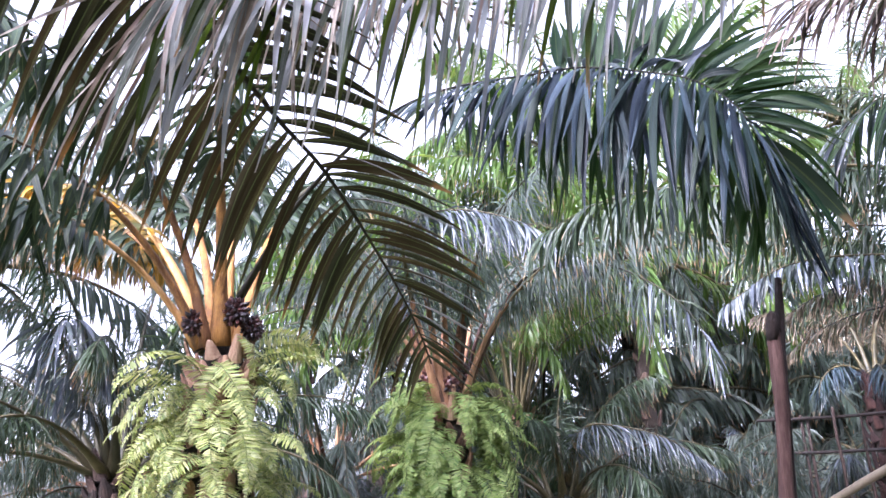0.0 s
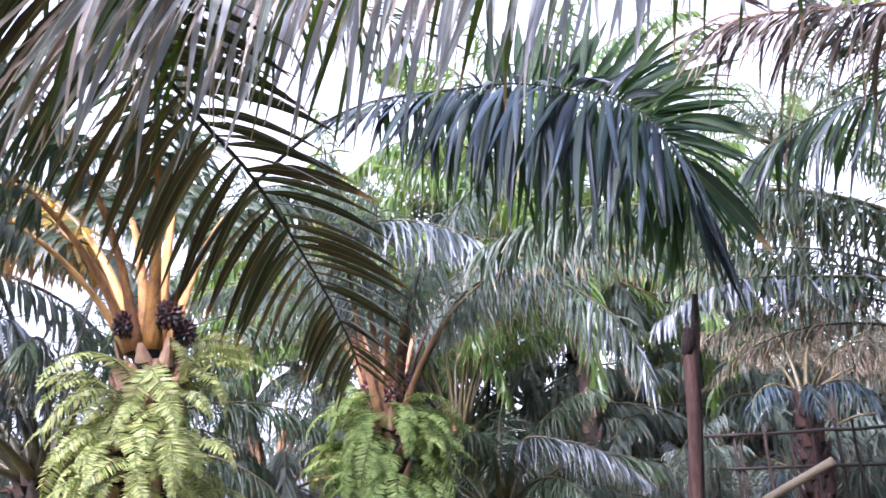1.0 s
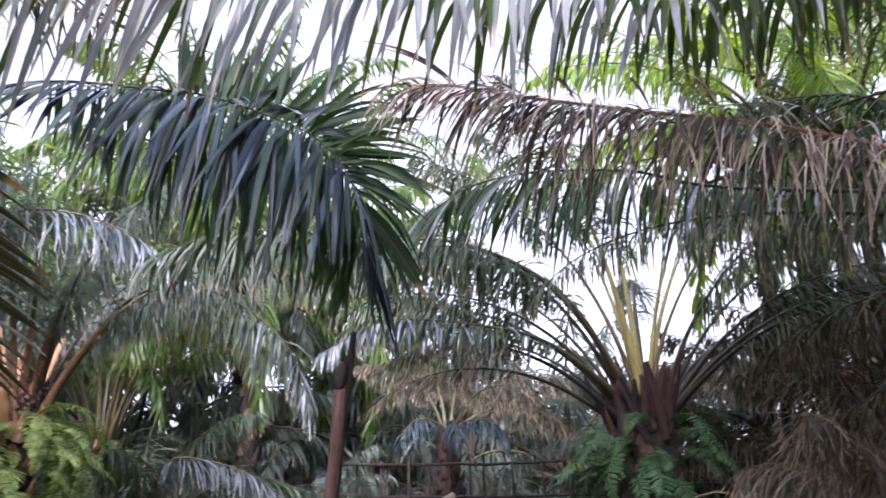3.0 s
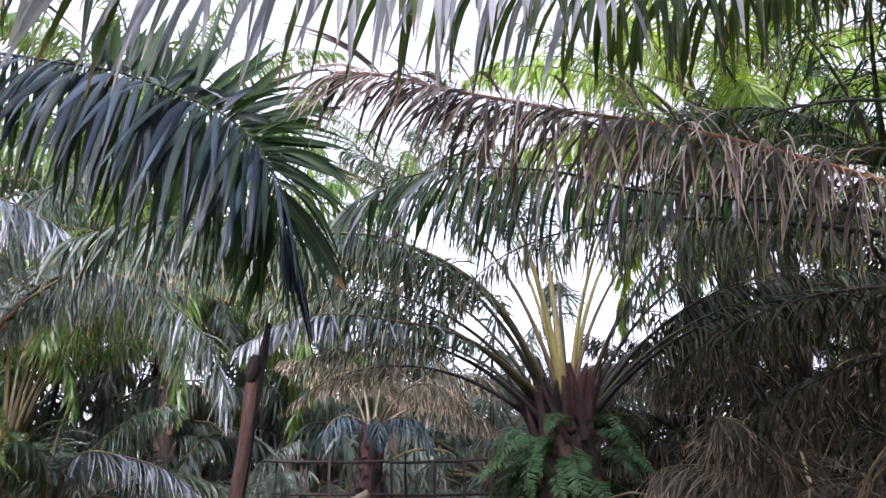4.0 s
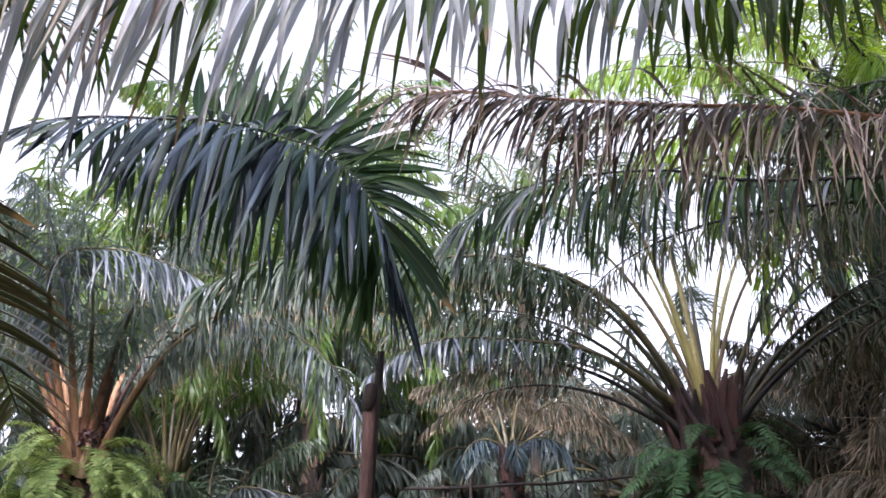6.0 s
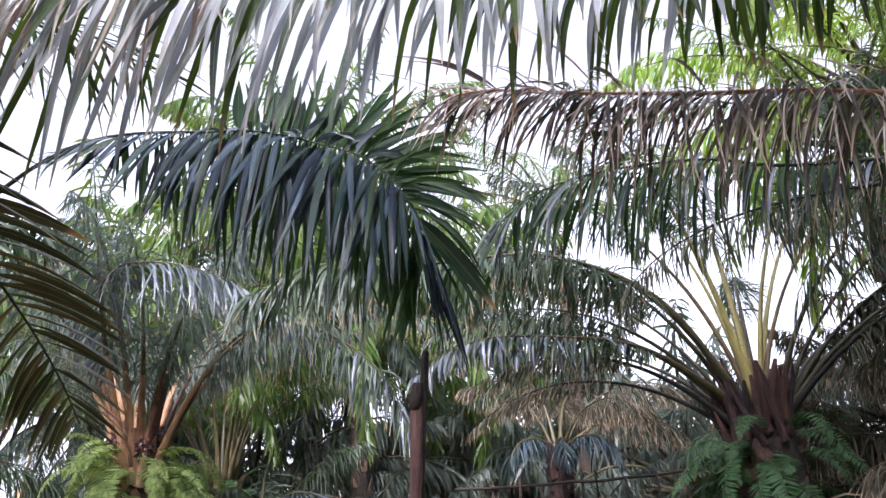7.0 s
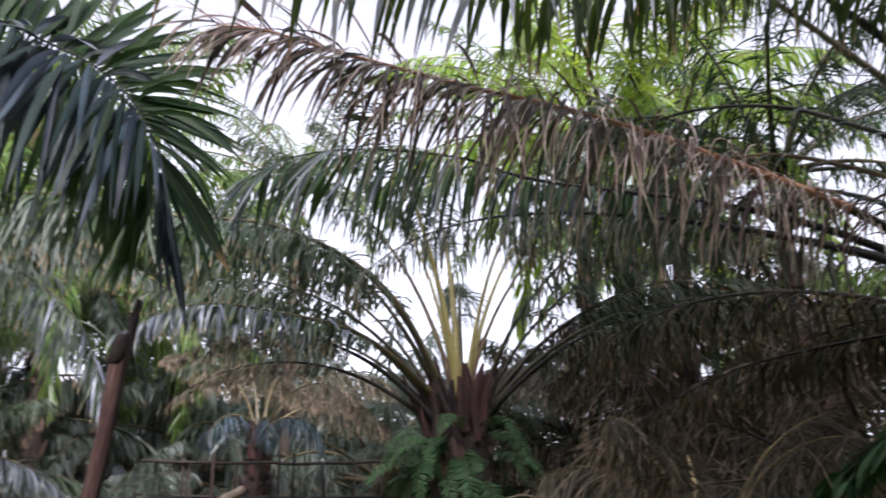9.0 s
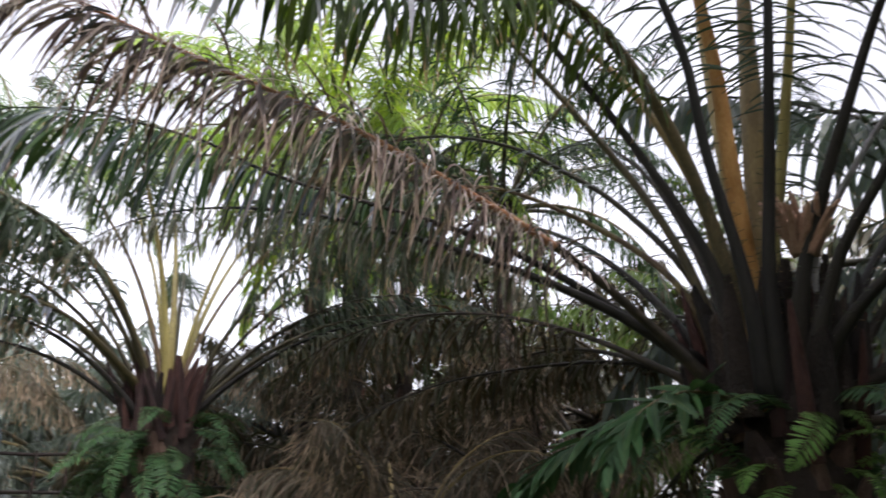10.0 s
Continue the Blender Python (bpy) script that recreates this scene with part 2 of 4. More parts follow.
BARK = rough_material("fibrous_trunk", [(0.25, (0.010, 0.007, 0.005)), (0.6, (0.032, 0.022, 0.016)), (0.9, (0.08, 0.056, 0.04))], 9, (2, 2, 1), 0.95, 1.0, 0.03)
FRUIT = rough_material("oil_palm_fruit", [(0.3, (0.015, 0.008, 0.01)), (0.65, (0.045, 0.012, 0.012)), (0.9, (0.13, 0.035, 0.016))], 25, (1, 1, 1), 0.4, 0.2, 0.004)
POST_WOOD = rough_material("weathered_post_wood", [(0.2, (0.016, 0.008, 0.006)), (0.5, (0.075, 0.036, 0.03)), (0.8, (0.18, 0.105, 0.085))], 7, (5, 5, 0.5), 0.9, 0.9, 0.01, 0.1)
CHAR = rough_material("dark_rotten_wood", [(0.3, (0.010, 0.006, 0.005)), (0.8, (0.04, 0.024, 0.02))], 9, (3, 3, 1), 0.9, 0.9, 0.01, 0.1)
RUST = rough_material("rusty_wire", [(0.3, (0.012, 0.008, 0.007)), (0.8, (0.055, 0.03, 0.022))], 20, (1, 1, 1), 0.8, 0.4, 0.003)
BAMBOO = rough_material("pale_bamboo", [(0.2, (0.09, 0.07, 0.05)), (0.8, (0.24, 0.19, 0.13))], 6, (2, 2, 2), 0.6, 0.3, 0.004)
SOIL = rough_material("leaf_litter_soil", [(0.3, (0.05, 0.04, 0.025)), (0.5, (0.10, 0.09, 0.05)), (0.7, (0.07, 0.10, 0.035)), (0.9, (0.16, 0.13, 0.08))], 0.8, (1, 1, 1), 0.95, 0.8, 0.05)


# ---------------------------------------------------------------- mesh helpers
UP = Vector((0, 0, 1))


def mesh(name, verts, faces, material, uvs=None, smooth=False):
    me = bpy.data.meshes.new(name)
    me.from_pydata(verts, [], faces)
    me.materials.append(material)
    if uvs:
        layer = me.uv_layers.new(name="UVMap")
        layer.data.foreach_set("uv", [c for f in faces for i in f for c in uvs[i]])
    if smooth:
        me.polygons.foreach_set("use_smooth", [True] * len(me.polygons))
    return me


def child(name, me, parent, label="", kind="", m=None):
    ob = new(name, me)
    ob.parent = parent
    if m is not None:
        ob.matrix_basis = m
    return tagged(ob, label, kind=kind)


def spline(points, n):
    """Even-ish samples of a smooth curve through a few points."""
    pts = [Vector(p) for p in points]
    pts = [2 * pts[0] - pts[1]] + pts + [2 * pts[-1] - pts[-2]]
    out = []
    segs = len(pts) - 3
    for i in range(n + 1):
        f = i / n * segs
        k = min(int(f), segs - 1)
        u = f - k
        a, b, c, d = pts[k:k + 4]
        out.append(0.5 * (2 * b + (c - a) * u + (2 * a - 5 * b + 4 * c - d) * u * u + (3 * b - a - 3 * c + d) * u ** 3))
    # even spacing along the curve
    dist = [0.0]
    for p, q in zip(out, out[1:]):
        dist.append(dist[-1] + (q - p).length)
    even, j = [], 0
    for i in range(n + 1):
        want = dist[-1] * i / n
        while j < n - 1 and dist[j + 1] < want:
            j += 1
        even.append(out[j].lerp(out[j + 1], (want - dist[j]) / max(dist[j + 1] - dist[j], 1e-6)))
    return even


def arch(p0, az, el, length, bend, sway=0.0, n=24, power=1.25):
    """A frond's midline: rises at el, heads to az (degrees from +y towards +x), and bends over by its weight."""
    p, out = Vector(p0), [Vector(p0)]
    for i in range(n):
        s = (i + 0.5) / n
        e, a = radians(el - bend * s ** power), radians(az + sway * s)
        p = p + Vector((math.cos(e) * math.sin(a), math.cos(e) * math.cos(a), math.sin(e))) * (length / n)
        out.append(p.copy())
    return out


def tube(path, radii, sides=6, flat=1.0, cap=True):
    """A tapered tube along a path; flat < 1 squashes it top to bottom."""
    verts, faces = [], []
    n = len(path)
    for i, p in enumerate(path):
        t = (path[min(i + 1, n - 1)] - path[max(i - 1, 0)]).normalized()
        s = t.cross(UP)
        s = s.normalized() if s.length > 0.05 else Vector((1, 0, 0))
        u = s.cross(t)
        r = radii[i]
        for k in range(sides):
            a = 2 * math.pi * k / sides
            verts.append(p + s * (math.cos(a) * r) + u * (math.sin(a) * r * flat))
    for i in range(n - 1):
        for k in range(sides):
            a, b = i * sides + k, i * sides + (k + 1) % sides
            faces.append((a, b, b + sides, a + sides))
    if cap:
        faces.append(tuple(range(sides - 1, -1, -1)))
        faces.append(tuple(range((n - 1) * sides, n * sides)))
    return verts, faces


def blade(p, d, wide, length, width, droop, rng, segs=5, folded=True, twist=0.0, curl=0.0, scatter=1.0):
    """One leaflet: leaves p towards d, sinks by its weight, V-folded on its midrib, with a pointed end."""
    verts, faces, uvs = [], [], []
    d = (d + Vector((rng.gauss(0, 0.16), rng.gauss(0, 0.16), rng.gauss(0, 0.12))) * scatter).normalized()
    fall = Vector((rng.gauss(0, 0.16) * scatter, rng.gauss(0, 0.16) * scatter, -1))
    q = p.copy()
    step = length / segs
    for i in range(segs + 1):
        u = i / segs
        w = wide - d * wide.dot(d)
        w = w.normalized() if w.length > 1e-3 else d.orthogonal().normalized()
        w = (Matrix.Rotation(twist + curl * u, 3, d) @ w)
        nrm = w.cross(d)
        half = 0.5 * width * (0.25 + 0.75 * min(u / 0.25, 1.0)) * (1 - max(0.0, (u - 0.45) / 0.55) ** 1.7)
        half = max(half, 0.0015)
        if folded:
            verts += [q - w * half + nrm * half * 0.3, q, q + w * half + nrm * half * 0.3]
            uvs += [(0, u), (0.5, u), (1, u)]
        else:
            verts += [q - w * half, q + w * half]
            uvs += [(0, u), (1, u)]
        d = (d + fall * (droop * (1.25 - 0.8 * u) / segs)).normalized()
        q = q + d * step
    c = 3 if folded else 2
    for i in range(segs):
        for k in range(c - 1):
            a = i * c + k
            faces.append((a, a + 1, a + 1 + c, a + c))
    return verts, faces, uvs


def leaflets_along(path, seed, per_side=60, start=0.22, length=0.6, width=0.05, droop=2.0, segs=5, folded=True, lift=(-5, 35),
                   spread=(68, 30), ragged=0.15, profile=(0.45, 0.4), roll=0.0, drops=(1, 1), twist=0.6, curl=0.7, scatter=1.0, stop=1.0):
    """All leaflets of a frond. spread: angle from the midline at its foot and its tip; lift: how far they stand above its plane.
    profile: length at the foot and at the tip, as a part of the whole; roll: how far the frond lies over on its side, to which
    drops, the droop of its two halves, belongs."""
    rng = random.Random(seed)
    n = len(path) - 1
    out = []
    for side in (-1, 1):
        for i in range(per_side):
            s = start + (stop - start) * (i + rng.uniform(0.2, 0.8)) / per_side
            f = s * n
            k = min(int(f), n - 1)
            p = path[k].lerp(path[k + 1], f - k)
            t = (path[k + 1] - path[max(k - 1, 0)]).normalized()
            sd = t.cross(UP)
            sd = sd.normalized() if sd.length > 0.05 else Vector((1, 0, 0))
            sd = Matrix.Rotation(radians(roll), 3, t) @ sd
            nm = sd.cross(t)
            v = (s - start) / (stop - start)
            shape = profile[0] + (1 - profile[0]) * min(v / 0.3, 1.0)
            shape *= 1 - (1 - profile[1]) * max(0.0, (v - 0.55) / 0.45) ** 1.3
            a = radians(spread[0] + (spread[1] - spread[0]) * v + rng.gauss(0, 9 * scatter))
            b = radians(rng.uniform(*lift))
            d = t * math.cos(a) + (sd * side * math.cos(b) + nm * math.sin(b)) * math.sin(a)
            out.append(blade(p, d, t, length * shape * rng.uniform(1 - ragged, 1 + ragged * 0.5), width * rng.uniform(0.75, 1.15),
                             droop * drops[0 if side < 0 else 1] * rng.choice((0.45, 0.8, 1.0, 1.15, 1.5)) * rng.uniform(0.8, 1.2), rng, segs, folded, rng.uniform(-twist, twist), rng.uniform(-curl, curl), scatter))
    return out


def join(pieces):
    verts, faces, uvs = [], [], []
    for v, f, u in pieces:
        o = len(verts)
        verts += v
        uvs += u
        faces += [tuple(i + o for i in g) for g in f]
    return verts, faces, uvs


def frond(parent, path, seed, leaf=None, stalk=None, foot=0.045, tip=0.004, single=False, label="", flat=0.7, sides=6, spines=0, second=None, **kw):
    """A frond: its stalk and midrib as one mesh, and its leaflets, one by one where the camera comes close."""
    leaf, stalk = leaf or LEAF, stalk or PETIOLE
    n = len(path) - 1
    radii = [tip + (foot - tip) * (1 - i / n) ** 1.5 + (0.5 * foot * max(0.0, 1 - i / n * 9)) for i in range(n + 1)]
    v, f = tube(path, radii, sides, flat)
    me = mesh("frond", v, f, stalk, smooth=True)
    if stalk in (PETIOLE_RED, PETIOLE_GOLD, PETIOLE_LIME):
        # the bright stalk turns green where the leaflets begin
        me.materials.append(PETIOLE)
        me.polygons.foreach_set("material_index", [int(i // sides > n * (kw.get("start", 0.3) + 0.02)) for i in range(len(f))])
    ob = child("frond", me, parent, label)
    pieces = leaflets_along(path, seed, **kw)
    if spines:
        pieces += leaflets_along(path, seed + 7, per_side=spines, start=0.07, stop=kw.get("start", 0.25) + 0.03, length=0.09, width=0.012, droop=0.3, segs=1, folded=False, spread=(70, 60), lift=(0, 30), profile=(0.5, 1))
    if single:
        rng = random.Random(seed + 3)
        for i, (v, f, u) in enumerate(pieces):
            # second: another tint of leaflet, its share along the frond from foot to tip
            k = (i % kw["per_side"]) / kw["per_side"]
            other = second and rng.random() < second[1] + (second[2] - second[1]) * k
            child("leaflet", mesh("leaflet", v, f, second[0] if other else leaf, u, True), ob)
    else:
        v, f, u = join(pieces)
        child("foliage", mesh("foliage", v, f, leaf, u, True), ob, kind="stuff")
    return ob


def along(v, x):
    """A value, or a list of values evenly spread over 0 to 1, at v."""
    if isinstance(x, (int, float)):
        return x
    f = min(max(v, 0.0), 1.0) * (len(x) - 1)
    k = min(int(f), len(x) - 2)
    return x[k] + (x[k + 1] - x[k]) * (f - k)


def leaf_row(path, seed, side, count, start=0.3, stop=1.0, angle=60, lift=0, length=0.5, droop=2.0, width=0.03, jitter=1.0, twist=0.5, curl=0.5, segs=6, folded=True):
    """One row of leaflets along a midline. angle: from the midline; lift: above its plane; each may change from foot to tip."""
    rng = random.Random(seed)
    n = len(path) - 1
    out = []
    for i in range(count):
        v = (i + rng.uniform(0.2, 0.8)) / count
        f = (start + (stop - start) * v) * n
        k = min(int(f), n - 1)
        p = path[k].lerp(path[k + 1], f - k)
        t = (path[min(k + 2, n)] - path[max(k - 1, 0)]).normalized()
        sd = t.cross(UP)
        sd = sd.normalized() if sd.length > 0.02 else Vector((0, -1, 0))
        nm = sd.cross(t)
        a = radians(along(v, angle) + rng.gauss(0, 8 * jitter))
        b = radians(along(v, lift) + rng.gauss(0, 14 * jitter))
        d = t * math.cos(a) + (sd * side * math.cos(b) + nm * math.sin(b)) * math.sin(a)
        out.append(blade(p, d, t, along(v, length) * rng.uniform(1 - 0.22 * jitter, 1 + 0.12 * jitter), along(v, width) * rng.uniform(0.75, 1.15),
                         along(v, droop) * rng.uniform(1 - 0.4 * jitter, 1 + 0.4 * jitter), rng, segs, folded, rng.uniform(-twist, twist), rng.uniform(-curl, curl), 0.6 * jitter))
    return out


def shaped_frond(parent, path, seed, rows, leaf, stalk, foot=0.03, tip=0.004, label="", flat=0.7, sides=7, spines=0, spine_stop=0.3, second=None, single=True, lower=None):
    """A frond whose rows of leaflets are described one by one; leaf by leaf, or joined where it stays further off."""
    n = len(path) - 1
    radii = [tip + (foot - tip) * (1 - i / n) ** 1.4 + 0.5 * foot * max(0.0, 1 - i / n * 7) for i in range(n + 1)]
    me = mesh("frond", *tube(path, radii, sides, flat), stalk, smooth=True)
    if lower:
        # the stalk's foot, below the first leaflets, keeps its own colour
        me.materials.append(lower)
        me.polygons.foreach_set("material_index", [int(i // sides < n * 0.3) for i in range(len(me.polygons))])
    ob = child("frond", me, parent, label)
    rng = random.Random(seed + 3)
    joined = []
    for j, row in enumerate(rows):
        row = dict(row)
        own = row.pop("leaf", None)
        for i, (v, f, u) in enumerate(leaf_row(path, seed * 31 + j, **row)):
            other = second and own is None and rng.random() < along(i / row["count"], second[1:])
            if single:
                child("leaflet", mesh("leaflet", v, f, own or (second[0] if other else leaf), u, True), ob)
            else:
                joined.append((v, f, u))
    if spines:
        joined += leaflets_along(path, seed + 7, per_side=spines, start=0.06, stop=spine_stop, length=0.06, width=0.01, droop=0.3, segs=1, folded=False, spread=(75, 60), lift=(0, 30), profile=(0.5, 1))
    if joined:
        v, f, u = join(joined)
        child("foliage", mesh("foliage", v, f, leaf, u, True), ob, kind="stuff")
    return ob


def onward(points, length, bend, n=4):
    """Goes on from the last two points, bending over by its weight."""
    pts = [Vector(p) for p in points]
    d = (pts[-1] - pts[-2]).normalized()
    for i in range(n):
        d = (d + Vector((0, 0, -bend / n))).normalized()
        pts.append(pts[-1] + d * (length / n))
    return pts


def trunk_mesh(height, r0, r1, seed, material=BARK):
    rng = random.Random(seed)
    n, sides = 28, 18
    path = [Vector((0, 0, -0.4 + (height + 0.4) * i / n)) for i in range(n + 1)]
    verts, faces = [], []
    for i, p in enumerate(path):
        s = i / n
        for k in range(sides):
            a = 2 * math.pi * k / sides
            r = (r0 + (r1 - r0) * s) * (1 + 0.10 * noise.noise(Vector((math.cos(a) * 2, math.sin(a) * 2, p.z * 3 + seed)))) + rng.uniform(-0.01, 0.01)
            if s > 0.9:
                r *= 1 - 0.5 * (s - 0.9) / 0.1
            verts.append(Vector((math.cos(a) * r, math.sin(a) * r, p.z)))
    for i in range(n):
        for k in range(sides):
            a, b = i * sides + k, i * sides + (k + 1) % sides
            faces.append((a, b, b + sides, a + sides))
    faces.append(tuple(range(n * sides, (n + 1) * sides)))
    return mesh("trunk", verts, faces, material, smooth=True)


def base_shape(length, width, thick):
    """The stub of a cut leaf stalk: broad at its foot, keeled, cut off aslant."""
    rows = [(0, 1.0, 1.0), (0.35, 0.78, 0.85), (0.75, 0.5, 0.6), (1.0, 0.24, 0.25)]
    verts, faces = [], []
    for z, w, k in rows:
        verts += [Vector((-width / 2 * w, 0.0, z * length)), Vector((-width / 4 * w, thick * k * 0.8, z * length * 0.98)), Vector((0, thick * k, z * length * 0.94)),
                  Vector((width / 4 * w, thick * k * 0.8, z * length * 0.98)), Vector((width / 2 * w, 0.0, z * length)), Vector((0, -thick * 0.3 * k, z * length))]
    for i in range(3):
        for k in range(6):
            a, b = i * 6 + k, i * 6 + (k + 1) % 6
            faces.append((a, b, b + 6, a + 6))
    faces.append(tuple(range(18, 24)))
    return verts, faces


def palm(x, y, crown, r, seed, label, bases=46, base_from=0.25, husk=None, group="", z=0.0, boot=1.0):
    """Trunk with its coat of old leaf bases; fronds are added by the caller, in the palm's own coordinates."""
    ob = tagged(new("oil_palm"), label, "palm tree", group)
    ob.location = (x, y, z)
    child("trunk", trunk_mesh(crown - 0.3, r * 1.0, r * 0.92, seed), ob)
    rng = random.Random(seed + 5)
    kinds = [mesh("leaf_base", *base_shape(0.12 + 0.035 * i, 0.12 + 0.015 * i, 0.05), husk or HUSK) for i in range(4)]
    for i in range(bases):
        s = (i + 0.5) / bases
        z = crown * (base_from + (0.97 - base_from) * s) - 0.3
        a = i * 137.5 + rng.uniform(-6, 6)
        tilt = rng.uniform(6, 26) + 10 * s
        k = boot * rng.uniform(0.75, 1.3)
        m = pose(0, 0, z, 0, 0, -a) @ pose(0, r * 0.8, 0, -tilt, rng.uniform(-14, 14), rng.uniform(-12, 12)) @ Matrix.Diagonal((k, k, k * rng.uniform(0.7, 1.3), 1))
        child("leaf_base", kinds[i % 4], ob, m=m)
    return ob


FERN_KINDS = {}


def fern_leaf_meshes(leaf, key):
    """A few fern leaves, arching out along +y from the origin; shared by all clumps of one tint."""
    if key in FERN_KINDS:
        return FERN_KINDS[key]
    kinds = []
    for i in range(6):
        rng = random.Random(900 + i)
        length = 0.44 + 0.05 * i
        path = arch((0, 0, 0), rng.uniform(-15, 15), 40 + 6 * i, length, 115 + 10 * (i % 3), rng.uniform(-20, 20), 16)
        v, f = tube(path, [0.004 - 0.0028 * j / 16 for j in range(17)], 4)
        pieces = [(v, f, [(0.5, 0.2)] * len(v))]
        pieces += leaflets_along(path, 950 + i, per_side=34, start=0.08, length=0.105, width=0.0165, droop=0.3, segs=2, folded=False, lift=(-6, 6),
                                 spread=(88, 62), ragged=0.08, profile=(0.7, 0.12), twist=0.15, curl=0.15, scatter=0.25)
        v, f, u = join(pieces)
        kinds.append(mesh("fern_frond", v, f, leaf, u))
    FERN_KINDS[key] = kinds
    return kinds


def fern(x, y, z0, z1, r, count, seed, label, leaf=None, key="pale", size=1.0, facing=None):
    """A clump of ferns rooted among the leaf bases of a trunk."""
    ob = tagged(new("fern"), label, "fern", "ferns on the palm trunks")
    ob.location = (x, y, z0)
    rng = random.Random(seed)
    kinds = fern_leaf_meshes(leaf or FERN, key)
    for i in range(count):
        a = rng.uniform(0, 360) if facing is None else rng.gauss(facing, 60)
        z = rng.uniform(0, z1 - z0)
        k = size * rng.uniform(0.7, 1.3)
        m = pose(0, 0, z, 0, 0, -a) @ pose(0, r * rng.uniform(0.75, 1.0), 0, rng.uniform(-68, -5), rng.uniform(-25, 25), rng.uniform(-35, 35)) @ Matrix.Diagonal((k, k, k, 1))
        child("fern_frond", kinds[i % 6], ob, m=m)
    return ob


def local(ob, *points):
    o = Vector(ob.location)
    return [Vector(p) - o for p in points]


# ---------------------------------------------------------------- ground
def ground():
    n, size = 60, 400.0
    verts, faces = [], []
    for j in range(n + 1):
        for i in range(n + 1):
            x, y = (i / n - 0.5), (j / n - 0.5)
            x, y = x * abs(x) * 2 * size, y * abs(y) * 2 * size
            verts.append((x, y, 0.04 * noise.noise(Vector((x * 0.6, y * 0.6, 0)))))
    for j in range(n):
        for i in range(n):
            a = j * (n + 1) + i
            faces.append((a, a + 1, a + n + 2, a + n + 1))
    tagged(new("ground", mesh("ground", verts, faces, SOIL, smooth=True)), "brown plantation soil with leaf litter and moss", "ground", kind="structure")


ground()


# ---------------------------------------------------------------- palm A: orange stalks, pale ferns on its trunk
def ring(ob, crown, r, specs, seed, **kw):
    """Fronds round a crown: azimuth, rise, length, bend, sideways sway of each."""
    for i, (az, el, length, bend, sway) in enumerate(specs):
        a = radians(az)
        frond(ob, arch((r * math.sin(a), r * math.cos(a), crown), az, el, length, bend, sway), seed + i, **kw)


def spread_specs(count, seed, length, low=22, bend=(70, 105)):
    """A full crown: young fronds upright in the middle, old ones low outside."""
    rng = random.Random(seed)
    return [(i * 137.5 + rng.uniform(-14, 14), 84 - (84 - low) * i / count + rng.uniform(-6, 6), length * rng.uniform(0.85, 1.12),
             bend[0] + (bend[1] - bend[0]) * i / count + rng.uniform(-8, 8), rng.uniform(-18, 18)) for i in range(count)]


def fruit_bunch(ob, x, y, z, size, seed, count=56):
    """A bunch of oil palm fruit: small pointed drupes, one by one, round a core."""
    rng = random.Random(seed)
    bm = bmesh.new()
    bmesh.ops.create_icosphere(bm, subdivisions=2, radius=size, matrix=Matrix.Diagonal((0.9, 0.9, 1.15, 1)))
    core = bpy.data.meshes.new("fruit_bunch")
    bm.to_mesh(core)
    bm.free()
    core.materials.append(FRUIT)
    bunch = child("fruit_bunch", core, ob, "dark red-black oil palm fruit", m=pose(x, y, z, rng.uniform(-20, 20), rng.uniform(-20, 20)))
    bm = bmesh.new()
    bmesh.ops.create_icosphere(bm, subdivisions=1, radius=size * 0.27)
    for v in bm.verts:
        if v.co.z > 0:
            v.co.z *= 1.0 + 0.7 * v.co.z / (size * 0.27)
    drupe = bpy.data.meshes.new("fruit")
    bm.to_mesh(drupe)
    bm.free()
    drupe.materials.append(FRUIT)
    for i in range(count):
        h = 1 - 2 * (i + 0.5) / count
        a = i * 2.39996
        way = Vector((math.sqrt(1 - h * h) * math.cos(a), math.sqrt(1 - h * h) * math.sin(a), h))
        out = way.copy()
        out.z *= 1.2
        k = rng.uniform(0.8, 1.15)
        child("fruit", drupe, bunch, m=Matrix.Translation(out * size * rng.uniform(0.9, 1.05)) @ way.to_track_quat("Z", "Y").to_matrix().to_4x4() @ Matrix.Diagonal((k, k, k, 1)))


MID = dict(segs=4, sides=6)
palm_a = palm(-1.38, 4.85, 2.75, 0.2, 11, "young oil palm with orange leaf stalks and a fern-covered trunk", bases=240, husk=HUSK_WARM, boot=0.66)
ring(palm_a, 2.42, 0.14, [(-70, 66, 2.7, 85, 0), (-35, 74, 3.0, 80, 0), (20, 76, 3.0, 80, 0), (170, 80, 2.8, 80, 0), (-110, 60, 2.6, 95, 0), (-150, 76, 2.8, 90, 0), (-10, 84, 2.8, 60, 0), (-130, 66, 2.8, 100, 0)], 200,
     stalk=PETIOLE_GOLD, foot=0.046, flat=0.55, start=0.36, per_side=62, length=0.55, width=0.045, droop=3.0, **MID)
ring(palm_a, 2.42, 0.12, [(-62, 66, 2.9, 70, 0), (-48, 58, 2.8, 70, 0)], 230, leaf=LEAF_GOLD, stalk=PETIOLE_GOLD, foot=0.05, start=0.35, per_side=60, length=0.5, width=0.045, droop=3, **MID)
fruit_bunch(palm_a, 0.12, -0.16, 2.62, 0.065, 3)
fruit_bunch(palm_a, -0.13, -0.15, 2.56, 0.06, 4)
fruit_bunch(palm_a, 0.2, -0.08, 2.53, 0.055, 5)
fern(-1.38, 4.85, 0.6, 2.0, 0.21, 150, 31, "lush pale green ferns growing on an oil palm trunk", size=0.82)
fern(-1.38, 4.85, 1.95, 2.5, 0.2, 20, 36, "pale fern fronds hanging from the crown of a palm", size=0.95, facing=150)

